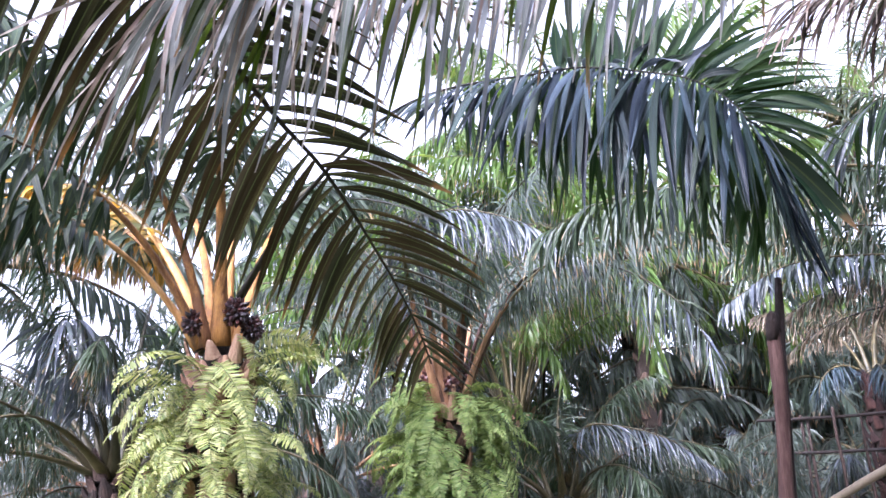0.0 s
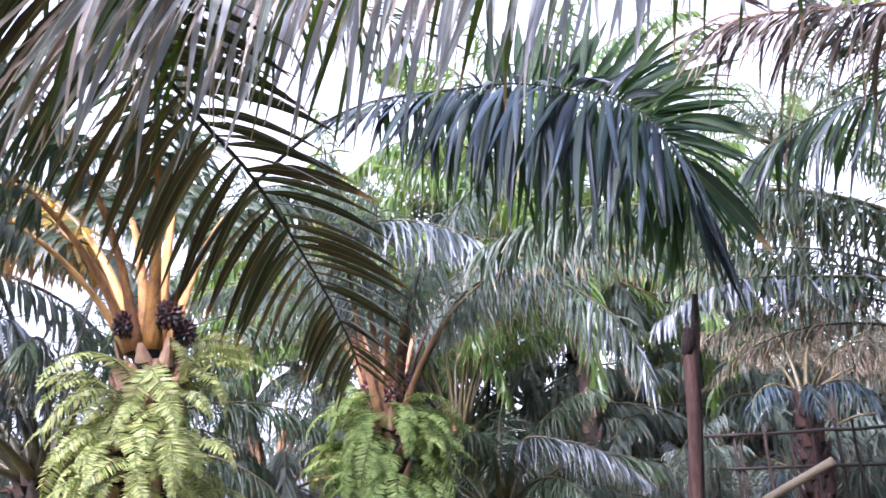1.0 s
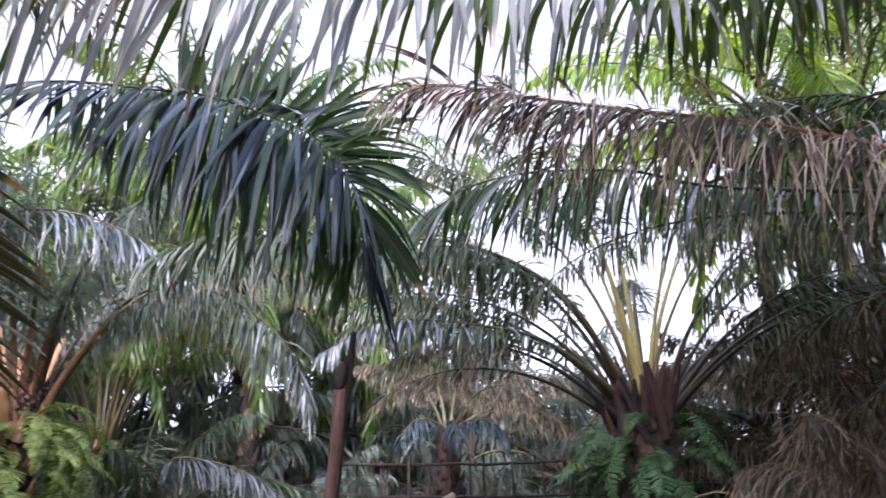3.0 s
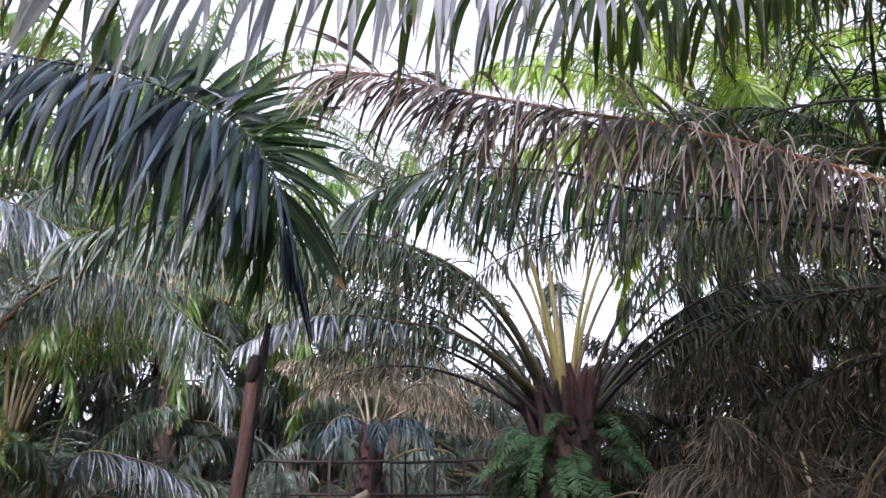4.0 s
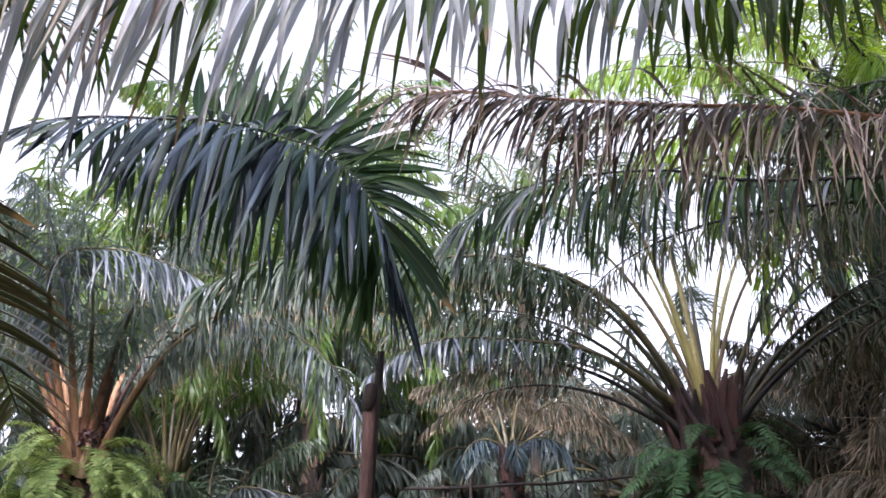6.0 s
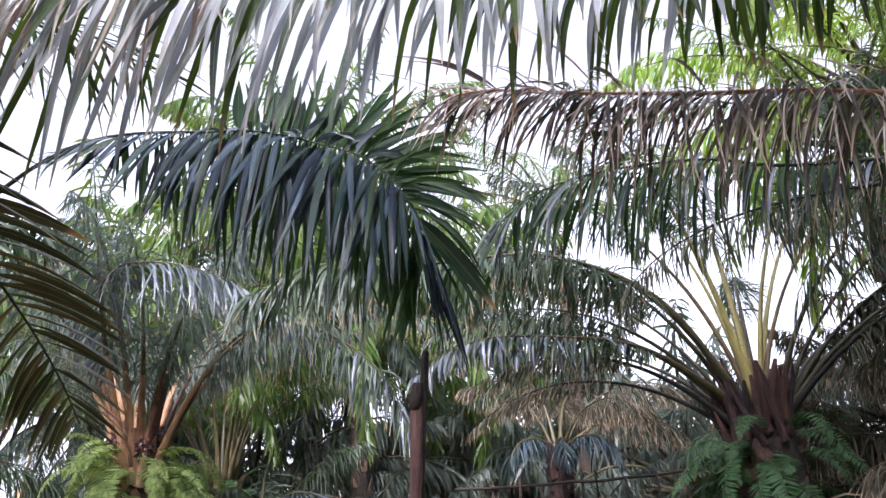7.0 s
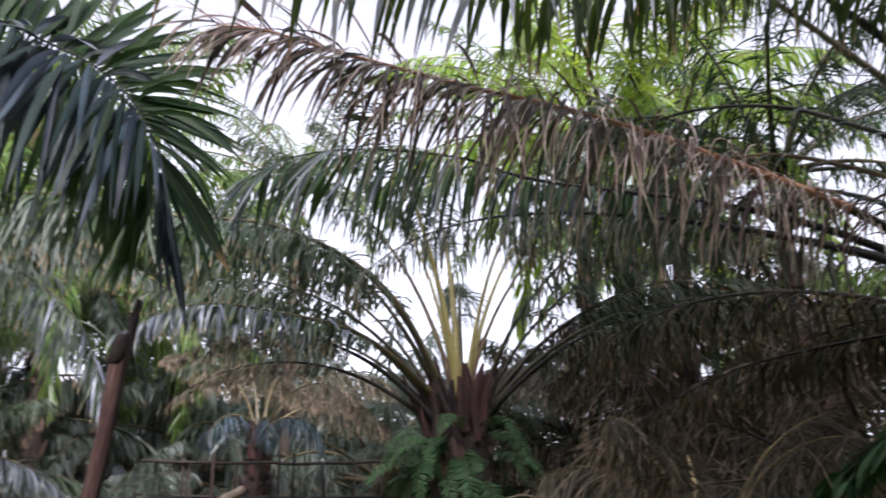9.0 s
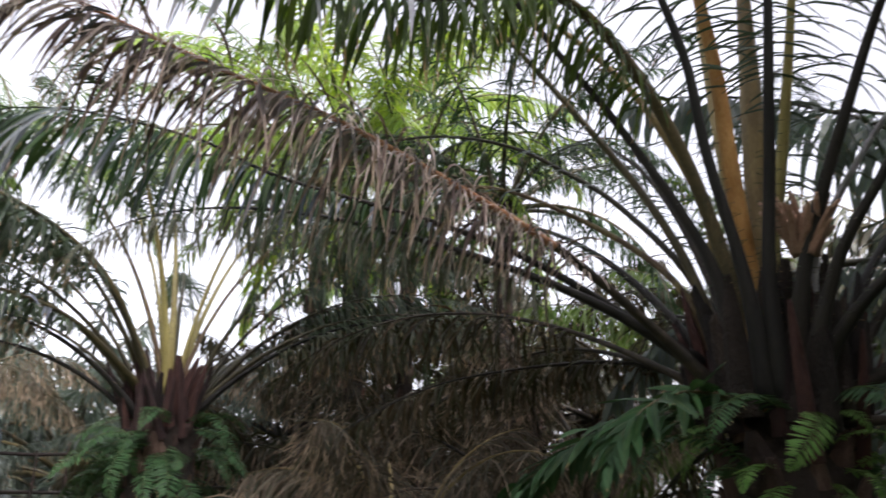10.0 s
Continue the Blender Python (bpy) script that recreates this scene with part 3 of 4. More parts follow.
fern(-1.38, 4.85, 1.15, 2.2, 0.2, 44, 38, "pale green ferns on the sunny face of a palm trunk", size=0.74, facing=170)

# the long frond that arches over the path from palm A
shaped_frond(palm_a, spline(local(palm_a, (-1.25, 4.7, 2.7), (-0.75, 4.0, 3.05), (-0.15, 3.3, 3.22), (0.45, 3.02, 3.20), (0.66, 2.96, 3.18), (0.86, 2.91, 3.12), (1.00, 2.86, 3.06), (1.11, 2.83, 2.97),
                                  (1.18, 2.80, 2.86), (1.24, 2.83, 2.72), (1.27, 2.86, 2.58), (1.28, 2.88, 2.47)), 60), 21, [
    dict(side=1, count=92, start=0.45, stop=0.99, angle=[120, 130, 116, 100, 82, 58, 30], lift=[-20, -40, -55, -55, -40, -20], length=[0.14, 0.26, 0.5, 0.7, 0.76, 0.62, 0.4], droop=[0.8, 0.8, 1.7, 1.9, 1.7, 1.6, 1.2], width=[0.02, 0.03, 0.032, 0.026]),
    dict(side=-1, count=66, start=0.54, stop=0.97, angle=[110, 100, 95, 85, 55, 35], lift=[-30, -50, -55, -50, -40, -20], length=[0.2, 0.5, 0.7, 0.78, 0.62, 0.4], droop=[1.5, 1.8, 1.8, 1.6, 1.6, 1.2], width=[0.022, 0.032, 0.03], leaf=LEAF_GREEN),
    dict(side=1, count=34, start=0.6, stop=0.95, angle=[118, 100, 80, 50], lift=[-20, -40, -40, -20], length=[0.4, 0.6, 0.6, 0.4], droop=[1.2, 1.4, 1.0], width=0.03, leaf=LEAF_SHEEN),
    dict(side=-1, count=56, start=0.68, stop=0.9, angle=[98, 95, 90, 80, 70], lift=[80, 78, 72, 60], length=[0.22, 0.44, 0.5, 0.44, 0.38], droop=[0.3, 0.15, 0.2, 0.5], width=0.042, leaf=LEAF_GREEN),
    dict(side=1, count=12, start=0.66, stop=0.84, angle=[95, 80], lift=[60, 70], length=[0.12, 0.2], droop=2.2, width=0.03, leaf=LEAF_PALE_SHEEN),
    dict(side=1, count=22, start=0.82, stop=0.95, angle=[80, 68], lift=[68, 76], length=[0.42, 0.44], droop=[1.0, 1.4], width=0.022, leaf=LEAF_GREEN),
    dict(side=1, count=1, start=0.9, stop=0.93, angle=40, lift=70, length=0.55, droop=0.5, width=0.08, jitter=0.1, leaf=LEAF),
], LEAF_SKY_TINT, PETIOLE_DARK, foot=0.02, tip=0.003, label="glossy drooping frond with a blue sky tint", second=(LEAF_SHEEN, 0.35, 0.15, 0.05))

# ---------------------------------------------------------------- palm H: stands beside the path, its old fronds hang over it
palm_h = palm(-1.5, -1.5, 2.2, 0.24, 12, "old oil palm whose fronds hang over the path", bases=30)
shaped_frond(palm_h, spline(local(palm_h, (-1.4, -1.4, 2.2), (-1.05, 0.0, 2.6), (-0.72, 1.3, 2.75), (-0.59, 1.98, 2.72), (-0.49, 2.30, 2.65), (-0.41, 2.49, 2.60), (-0.33, 2.75, 2.52), (-0.27, 2.99, 2.45),
                                  (-0.20, 3.28, 2.36), (-0.13, 3.57, 2.24), (-0.08, 3.85, 2.12)), 60), 22, [
    dict(side=1, count=56, start=0.33, stop=0.99, angle=[75, 75, 72, 66, 36], lift=[14, 16, 18, 14, 0], length=[0.45, 0.5, 0.5, 0.48, 0.34], droop=[1.0, 1.0, 0.9, 0.8, 0.5], width=[0.042, 0.046, 0.042], jitter=0.28),
    dict(side=-1, count=58, start=0.33, stop=0.99, angle=[80, 78, 74, 62, 34], lift=[-18, -22, -25, -22, -10], length=[0.5, 0.58, 0.58, 0.5, 0.34], droop=[1.3, 1.4, 1.3, 1.0, 0.5], width=[0.042, 0.046, 0.042], jitter=0.32),
], LEAF_OLIVE, PETIOLE_DARK, foot=0.03, label="dark old frond hanging low")
shaped_frond(palm_h, spline(local(palm_h, (-1.45, -1.35, 2.25), (-1.2, 0.2, 3.1), (-0.8, 1.3, 3.05), (-0.36, 2.11, 3.06), (-0.26, 2.27, 3.15), (-0.10, 2.39, 3.20), (0.04, 2.52, 3.23), (0.17, 2.65, 3.23)), 44), 26, [
    dict(side=1, count=80, start=0.4, angle=[70, 66, 60, 34], lift=[-5, 0, 5, 0], length=[0.4, 0.5, 0.48, 0.3], droop=[1.6, 1.6, 1.4, 0.8], width=[0.018, 0.022, 0.016], jitter=1.2),
    dict(side=-1, count=80, start=0.4, angle=[70, 66, 60, 34], lift=[-5, -10, -5, 0], length=[0.4, 0.5, 0.48, 0.3], droop=[2.0, 2.0, 1.6, 0.8], width=[0.018, 0.022, 0.016], jitter=1.2),
], LEAF_GREEN, PETIOLE, foot=0.028, label="brownish green frond high over the path", second=(LEAF_BROWN, 0.4, 0.3))
ring(palm_h, 2.05, 0.12, [(-40, 50, 3.6, 70, 0), (-15, 62, 3.8, 70, 5), (130, 50, 3.4, 80, 0), (-100, 30, 3.4, 80, 0), (-160, 30, 3.4, 80, 0)], 240,
     foot=0.05, start=0.25, per_side=60, length=0.6, width=0.045, droop=3.0, **MID)

# ---------------------------------------------------------------- palm D: dark trunk, dry frond and long green one
palm_d = palm(4.28, 0.62, 2.25, 0.3, 13, "large oil palm with spiny stalks and ferns on its dark trunk", bases=110, base_from=0.05, husk=HUSK_DARK)
dry_path = spline(local(palm_d, (4.12, 0.82, 2.0), (3.91, 1.00, 2.24), (3.48, 1.31, 2.59), (3.00, 1.61, 2.81), (2.50, 1.82, 2.92), (2.07, 1.99, 2.96), (1.61, 2.10, 2.97), (1.33, 2.19, 3.00), (1.2, 2.25, 2.99)), 50)
shaped_frond(palm_d, dry_path, 24, [
    dict(side=-1, count=150, start=0.27, stop=1.0, angle=[62, 52, 48, 46, 28], lift=[0, 5, 5, 0, 0], length=[0.22, 0.4, 0.5, 0.52, 0.5, 0.3], droop=[2.6, 2.5, 2.3, 2.0, 1.3], width=[0.011, 0.014, 0.013], jitter=1.4, curl=1.4),
    dict(side=1, count=120, start=0.27, stop=1.0, angle=[66, 58, 54, 50, 30], lift=[-10, -5, -5, 0, 0], length=[0.22, 0.4, 0.46, 0.48, 0.44, 0.26], droop=[3.0, 3.0, 2.8, 2.4, 1.4], width=[0.012, 0.015, 0.013], jitter=1.4, curl=1.4),
    dict(side=-1, count=190, start=0.24, stop=0.99, angle=[54, 46, 42, 40, 28], lift=[10, 14, 12, 8, 0], length=[0.14, 0.3, 0.44, 0.48, 0.46, 0.28], droop=[2.4, 2.4, 2.2, 2.0, 1.3], width=0.008, jitter=1.5, leaf=LEAF_GREY),
    dict(side=1, count=60, start=0.3, stop=0.99, angle=[55, 50, 40], lift=[35, 30, 20], length=[0.1, 0.2, 0.2], droop=[3.4, 3.0, 1.8], width=0.008, jitter=1.5, leaf=LEAF_BROWN),
], LEAF_DRY, RACHIS_DRY, foot=0.034, tip=0.007, lower=PETIOLE_DARK, label="half-dry brown and grey frond", second=(LEAF_BROWN, 0.3, 0.35, 0.3))
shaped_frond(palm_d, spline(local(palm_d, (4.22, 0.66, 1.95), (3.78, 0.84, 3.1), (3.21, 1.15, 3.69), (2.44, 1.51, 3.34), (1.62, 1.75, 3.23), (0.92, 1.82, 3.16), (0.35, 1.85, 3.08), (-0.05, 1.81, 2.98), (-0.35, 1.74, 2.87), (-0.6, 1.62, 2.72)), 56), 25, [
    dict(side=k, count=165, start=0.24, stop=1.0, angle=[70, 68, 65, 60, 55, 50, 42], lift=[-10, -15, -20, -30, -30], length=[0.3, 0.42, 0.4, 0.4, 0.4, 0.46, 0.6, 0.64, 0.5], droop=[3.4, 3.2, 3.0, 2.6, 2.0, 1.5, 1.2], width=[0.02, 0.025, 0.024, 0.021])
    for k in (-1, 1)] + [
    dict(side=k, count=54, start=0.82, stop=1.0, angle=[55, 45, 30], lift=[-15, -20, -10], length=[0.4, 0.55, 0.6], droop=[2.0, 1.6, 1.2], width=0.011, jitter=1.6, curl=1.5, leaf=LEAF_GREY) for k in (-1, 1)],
    LEAF_TOP, PETIOLE, foot=0.045, label="long green frond spanning overhead", second=(LEAF_SILVER_SHEEN, -0.8, 0.1, 0.85, 0.7))
frond(palm_d, spline(local(palm_d, (4.2, 0.95, 2.2), (3.91, 1.33, 2.47), (3.63, 1.79, 2.69), (3.3, 2.4, 2.9), (3.04, 3.0, 3.0), (2.85, 3.5, 2.95), (2.75, 3.9, 2.78)), 40),
      26, leaf=LEAF_DARK, stalk=PETIOLE_DARK, single=True, label="dark shaded frond with dry leaflets", per_side=110, start=0.22, length=0.36, width=0.012, droop=4, foot=0.04,
      spread=(75, 40), lift=(-20, 20), profile=(0.7, 0.4), segs=6)
shaped_frond(palm_d, spline(local(palm_d, (4.25, 0.95, 2.2), (3.7, 1.7, 2.75), (2.91, 2.47, 2.99), (2.62, 2.66, 3.09), (2.37, 2.89, 3.15), (2.15, 3.08, 3.16), (1.97, 3.25, 3.12), (1.84, 3.40, 3.02)), 40), 28, [
    dict(side=-1, count=84, start=0.4, angle=[70, 65, 60, 30], lift=[-25, -25, -20, -10], length=[0.12, 0.18, 0.34, 0.56, 0.6, 0.34], droop=[2.6, 2.4, 2.0, 1.0], width=0.02),
    dict(side=1, count=80, start=0.4, angle=[70, 65, 60, 30], lift=[-20, -20, -15, -10], length=[0.12, 0.18, 0.34, 0.56, 0.55, 0.34], droop=[3.2, 2.8, 2.2, 1.0], width=0.02),
], LEAF_GREEN, PETIOLE_DARK, foot=0.035, label="dark green frond behind the dry one", second=(LEAF_PALE_SHEEN, 0.1, 0.45))
# spiny stalks round the crown: those that rise beside the path, then the rest of the ring
CROWN_ROWS = [dict(side=k, count=52, start=0.34, angle=[70, 65, 55, 40], lift=[20, 15, 0], length=[0.2, 0.48, 0.55, 0.5, 0.35], droop=[1.0, 1.6, 2.4], width=0.012, segs=4) for k in (-1, 1)]
for i, (stalk, thick, ext, bend, pts) in enumerate([
        (PETIOLE_DARK, 0.040, 2.0, 0.9, [(3.87, 0.78, 2.57), (3.63, 1.07, 3.21), (3.47, 1.27, 3.55), (3.29, 1.45, 3.86)]),
        (PETIOLE_DARK, 0.036, 2.2, 0.9, [(3.78, 0.63, 2.44), (3.56, 0.69, 2.97), (3.43, 0.70, 3.31), (3.29, 0.75, 3.59)]),
        (PETIOLE_GOLD, 0.060, 2.2, 0.6, [(4.02, 0.65, 2.51), (3.86, 0.65, 3.06), (3.75, 0.64, 3.38), (3.58, 0.65, 3.74)]),
        (PETIOLE_DARK, 0.036, 2.2, 0.8, [(3.80, 0.54, 2.43), (3.64, 0.46, 2.87), (3.44, 0.38, 3.27), (3.30, 0.32, 3.59)]),
        (PETIOLE_LIME, 0.042, 2.0, 0.7, [(4.12, 0.56, 2.58), (4.02, 0.46, 3.02), (3.83, 0.35, 3.42), (3.67, 0.26, 3.77)]),
        (PETIOLE_DARK, 0.044, 2.2, 0.9, [(3.93, 0.45, 2.36), (3.85, 0.35, 2.66), (3.70, 0.17, 3.03), (3.55, -0.07, 3.50)]),
        (PETIOLE_PALE, 0.034, 1.6, 1.0, [(4.09, 0.39, 2.57), (4.03, 0.29, 2.77), (4.00, 0.14, 2.99), (3.97, -0.02, 3.18)]),
        (PETIOLE_DARK, 0.040, 2.2, 0.9, [(3.92, 0.40, 2.20), (3.80, 0.26, 2.51), (3.72, 0.09, 2.74), (3.68, -0.08, 2.97)]),
        (PETIOLE, 0.042, 1.8, 1.0, [(4.13, 0.90, 2.52), (4.07, 1.04, 2.90), (3.95, 1.29, 3.35), (3.63, 1.78, 4.09)]),
        (PETIOLE_LIME, 0.036, 1.6, 1.2, [(4.22, 0.97, 2.50), (4.25, 1.25, 2.85), (4.21, 1.81, 3.24), (4.11, 2.15, 3.35)]),
        (PETIOLE, 0.036, 1.8, 1.2, [(4.21, 0.93, 2.57), (4.16, 1.27, 3.05), (4.12, 1.55, 3.30), (4.05, 1.86, 3.51)]),
        (PETIOLE_TAN, 0.044, 2.0, 0.8, [(4.11, 0.80, 2.64), (4.03, 0.83, 2.97), (3.89, 1.05, 3.49), (3.76, 1.26, 3.78)]),
        (PETIOLE_DARK, 0.040, 2.4, 0.8, [(3.99, 0.37, 2.16), (3.84, 0.14, 2.38), (3.79, -0.12, 2.55)])]):
    first = Vector((4.28, 0.62, 1.95)).lerp(Vector((*pts[0][:2], 1.95)), 0.6)
    shaped_frond(palm_d, spline(onward(local(palm_d, first, *pts), ext, bend), 36), 700 + i, CROWN_ROWS, LEAF, stalk, foot=thick, spines=30, single=False)
ring(palm_d, 1.98, 0.2, [(90, 80, 3.8, 55, 0), (170, 60, 3.6, 75, 0), (20, 60, 3.8, 80, 0), (135, 66, 3.6, 75, 0), (45, 74, 3.8, 65, 0), (150, 35, 3.4, 70, 0), (-175, 28, 3.2, 60, 0)], 300,
     stalk=PETIOLE_DARK, foot=0.044, spines=34, start=0.24, per_side=85, length=0.5, width=0.0135, droop=1.6, profile=(0.3, 0.6), **MID)
frond(palm_d, spline(local(palm_d, (4.4, 0.9, 2.1), (4.9, 1.6, 2.4), (4.69, 2.40, 2.36), (4.44, 2.86, 2.19), (4.2, 3.4, 1.85)), 30), 350, leaf=LEAF_SHADE, stalk=PETIOLE_DARK, foot=0.03, start=0.2,
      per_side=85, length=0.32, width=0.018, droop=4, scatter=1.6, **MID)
ring(palm_d, 1.9, 0.22, [(50, 0, 2.4, 60, 0), (-170, 0, 2.2, 70, 0), (80, 5, 2.4, 70, 0)], 360, leaf=LEAF_SHADE, stalk=PETIOLE_DARK, foot=0.03, start=0.2, per_side=75, length=0.45, width=0.016, scatter=2, droop=4, **MID)
for thick, a, b in ((0.075, (4.16, 0.62, 2.3), (3.98, 0.5, 4.3)), (0.04, (4.3, 0.7, 2.2), (4.25, 0.8, 4.1))):
    path = spline(local(palm_d, a, Vector(a).lerp(Vector(b), 0.5), b), 12)
    child("spear_leaf", mesh("spear_leaf", *tube(path, [thick * (1 - 0.7 * (j / 12) ** 1.5) for j in range(13)], 9), PETIOLE_TAN, smooth=True), palm_d, "closed pale brown spear leaf")
pieces = []
for i in range(46):
    rg = random.Random(i)
    path = arch((rg.uniform(-0.03, 0.03), rg.uniform(-0.03, 0.03), 0), rg.uniform(0, 360), rg.uniform(62, 88), rg.uniform(0.1, 0.2), 28, 0, 5)
    v, f = tube(path, [0.011, 0.012, 0.012, 0.011, 0.009, 0.005], 5)
    pieces.append((v, f, [(0, 0)] * len(v)))
v, f, u = join(pieces)
ring(palm_d, 1.98, 0.2, [(8, 36, 3.6, 62, 0), (32, 32, 3.6, 62, 0), (60, 45, 3.6, 80, 0)], 330, leaf=LEAF_SHADE, stalk=PETIOLE_DARK, foot=0.034, start=0.26, per_side=80, length=0.45, width=0.018, droop=3, scatter=1.6, **MID)
child("inflorescence", mesh("inflorescence", v, f, HUSK_WARM, smooth=True), palm_d, "spent orange male flower", m=pose(-0.38, -0.22, 2.56, 8, -8, 0) @ Matrix.Scale(1.5, 4))
ring(palm_d, 1.95, 0.2, [(-10, 10, 1.2, 70, 0), (15, 5, 1.6, 40, 0), (-60, 20, 1.0, 90, 0)], 340, leaf=FERN_SHADE, foot=0.02, start=0.15, per_side=26, length=0.28, width=0.05, droop=1.0, **MID)
fern(4.28, 0.62, 0.8, 2.0, 0.32, 45, 32, "dark green ferns on a shaded palm trunk", FERN_SHADE, "dark", 1.0)
fern(4.28, 0.62, 1.0, 1.95, 0.34, 26, 37, "bright green ferns low on a palm trunk", FERN_MID, "mid", 0.6, -120)

# ---------------------------------------------------------------- palm R: fan of yellow-green stalks against the sky
palm_r = palm(5.08, 5.68, 2.62, 0.28, 14, "oil palm with a fan of yellow-green stalks against the sky", bases=95, base_from=0.15, husk=HUSK_DARK, z=0.2)
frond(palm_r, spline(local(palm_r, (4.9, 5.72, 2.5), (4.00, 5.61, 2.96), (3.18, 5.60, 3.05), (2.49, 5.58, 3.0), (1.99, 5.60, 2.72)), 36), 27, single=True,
      label="glossy frond arching to the fence post", second=(LEAF_PALE_SHEEN, 0.2, 0.95), per_side=100, start=0.3, length=0.3, width=0.025, droop=4, foot=0.05, profile=(0.5, 0.7), segs=5)
frond(palm_r, spline(local(palm_r, (4.95, 5.68, 2.5), (4.2, 5.6, 3.4), (3.2, 5.6, 3.75), (2.26, 5.62, 3.65), (1.77, 5.75, 3.7), (1.26, 5.95, 3.68), (0.80, 6.2, 3.5)), 36), 29,
      label="long drooping green frond", per_side=125, start=0.3, length=0.66, width=0.028, droop=4, foot=0.05, profile=(0.6, 0.7), spread=(75, 40), **MID)
FAN = dict(foot=0.044, spines=16, flat=0.6, per_side=92, length=0.46, width=0.017, droop=2.6)
ring(palm_r, 2.34, 0.05, [(-45, 84, 3.4, 45, 0), (-62, 77, 3.4, 60, 0), (140, 84, 3.4, 45, 0), (125, 76, 3.3, 65, 0), (20, 86, 3.4, 40, 0), (100, 79, 3.3, 50, 0), (-110, 78, 3.3, 55, 0)], 400, stalk=PETIOLE_LIME, start=0.48, **{**FAN, "foot": 0.046}, **MID)
ring(palm_r, 2.1, 0.14, [(-50, 68, 3.4, 85, 0), (-70, 60, 3.2, 90, 0), (-35, 52, 3.2, 85, 0), (132, 68, 3.3, 80, 0), (120, 60, 3.2, 85, 0), (148, 50, 3.2, 80, 0), (40, 72, 3.3, 70, 0), (-55, 58, 3.2, 85, 0), (140, 58, 3.2, 80, 0), (-80, 70, 3.2, 80, 0),
                          (80, 52, 3.2, 80, 0), (-100, 66, 3.0, 90, 0), (160, 72, 3.2, 80, 0)], 410, stalk=PETIOLE, start=0.42, **FAN, **MID)
ring(palm_r, 2.12, 0.18, [(130, 60, 3.2, 85, 0), (150, 46, 3.2, 75, 0), (105, 54, 3.2, 85, 0)], 460, leaf=LEAF_DARK, stalk=PETIOLE_DARK, foot=0.044, flat=0.6, start=0.26, per_side=95,
     length=0.5, width=0.02, droop=3.0, **MID)
ring(palm_r, 2.1, 0.24, [(-85, 44, 2.6, 80, 0), (-58, 42, 2.6, 85, 0)], 440, leaf=LEAF_BROWN, stalk=PETIOLE_DARK, foot=0.044, spines=16, flat=0.6, per_side=60, length=0.28, width=0.014, droop=2.6, start=0.4, **MID)
stubs = [mesh("leaf_base", *base_shape(0.34 + 0.06 * i, 0.075 + 0.02 * (i % 3), 0.045), HUSK_RED) for i in range(4)]
rng = random.Random(91)
for i in range(54):
    turn, rise, k = i * 137.5 + rng.uniform(-15, 15), rng.uniform(0, 0.3), rng.uniform(0.7, 1.3)
    tilt = pose(0, 0.3 - 0.25 * rise, 0, -rng.uniform(4, 34) + 40 * rise, rng.uniform(-20, 20), rng.uniform(-25, 25)) @ Matrix.Diagonal((k, k, k, 1))
    child("leaf_base", stubs[i % 4], palm_r, m=pose(0, 0, 1.9 + rise, 0, 0, turn) @ tilt)
    if i % 2:
        child("leaf_base", stubs[i % 4], palm_d, m=pose(0, 0.02, 1.68 + rise, 0, 0, turn + 40) @ tilt)
dark_boots = [mesh("leaf_base", *base_shape(0.36 + 0.08 * i, 0.13 + 0.02 * i, 0.06), BARK) for i in range(3)]
for i in range(44):
    turn, rise, k = i * 137.5 + rng.uniform(-12, 12), 0.34 * i / 44, rng.uniform(0.8, 1.2)
    child("leaf_base", dark_boots[i % 3], palm_d, m=pose(0, 0, 1.84 + rise, 0, 0, turn) @ pose(0, 0.3 - 0.35 * rise, 0, -rng.uniform(8, 24), rng.uniform(-10, 10), rng.uniform(-15, 15)) @ Matrix.Diagonal((k, k, k, 1)))
fern(5.08, 5.68, 1.0, 2.3, 0.3, 130, 33, "dark green ferns on an oil palm trunk", FERN_SHADE, "dark", 1.0)

# ---------------------------------------------------------------- palms further down the rows
def middle_palm(x, y, crown, r, seed, label, stalk, count=22, leaf=None, length=3.4, low=20, width=0.021, scatter=1.0, husk=None, foot=0.055):
    ob = palm(x, y, crown, r, seed, label, bases=60 if crown > 2 else 6, base_from=0.4, husk=husk or HUSK_DARK, group="palms in the rows")
    ring(ob, crown - 0.36, 0.16, spread_specs(count, seed, length, low), seed * 50, leaf=leaf, stalk=stalk, foot=foot, flat=0.6, start=0.3, per_side=92, length=0.52, width=width,
         droop=3.0, segs=3, sides=5, scatter=scatter)
    return ob


palm_b = middle_palm(-0.02, 8.35, 2.68, 0.2, 41, "oil palm with red-brown leaf stalks", PETIOLE_RED, count=15, leaf=LEAF_FAR_LIT, low=70, foot=0.05, husk=HUSK_WARM)
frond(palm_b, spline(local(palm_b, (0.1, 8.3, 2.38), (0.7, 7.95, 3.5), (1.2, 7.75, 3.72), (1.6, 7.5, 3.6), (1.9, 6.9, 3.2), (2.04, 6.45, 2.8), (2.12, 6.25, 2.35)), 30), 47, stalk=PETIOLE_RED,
      label="drooping frond with a pale sheen", leaf=LEAF, single=True, second=(LEAF_PALE_SHEEN, 0.0, 0.5), per_side=110, start=0.25, length=0.68, width=0.021, droop=5, spread=(75, 40), **MID)
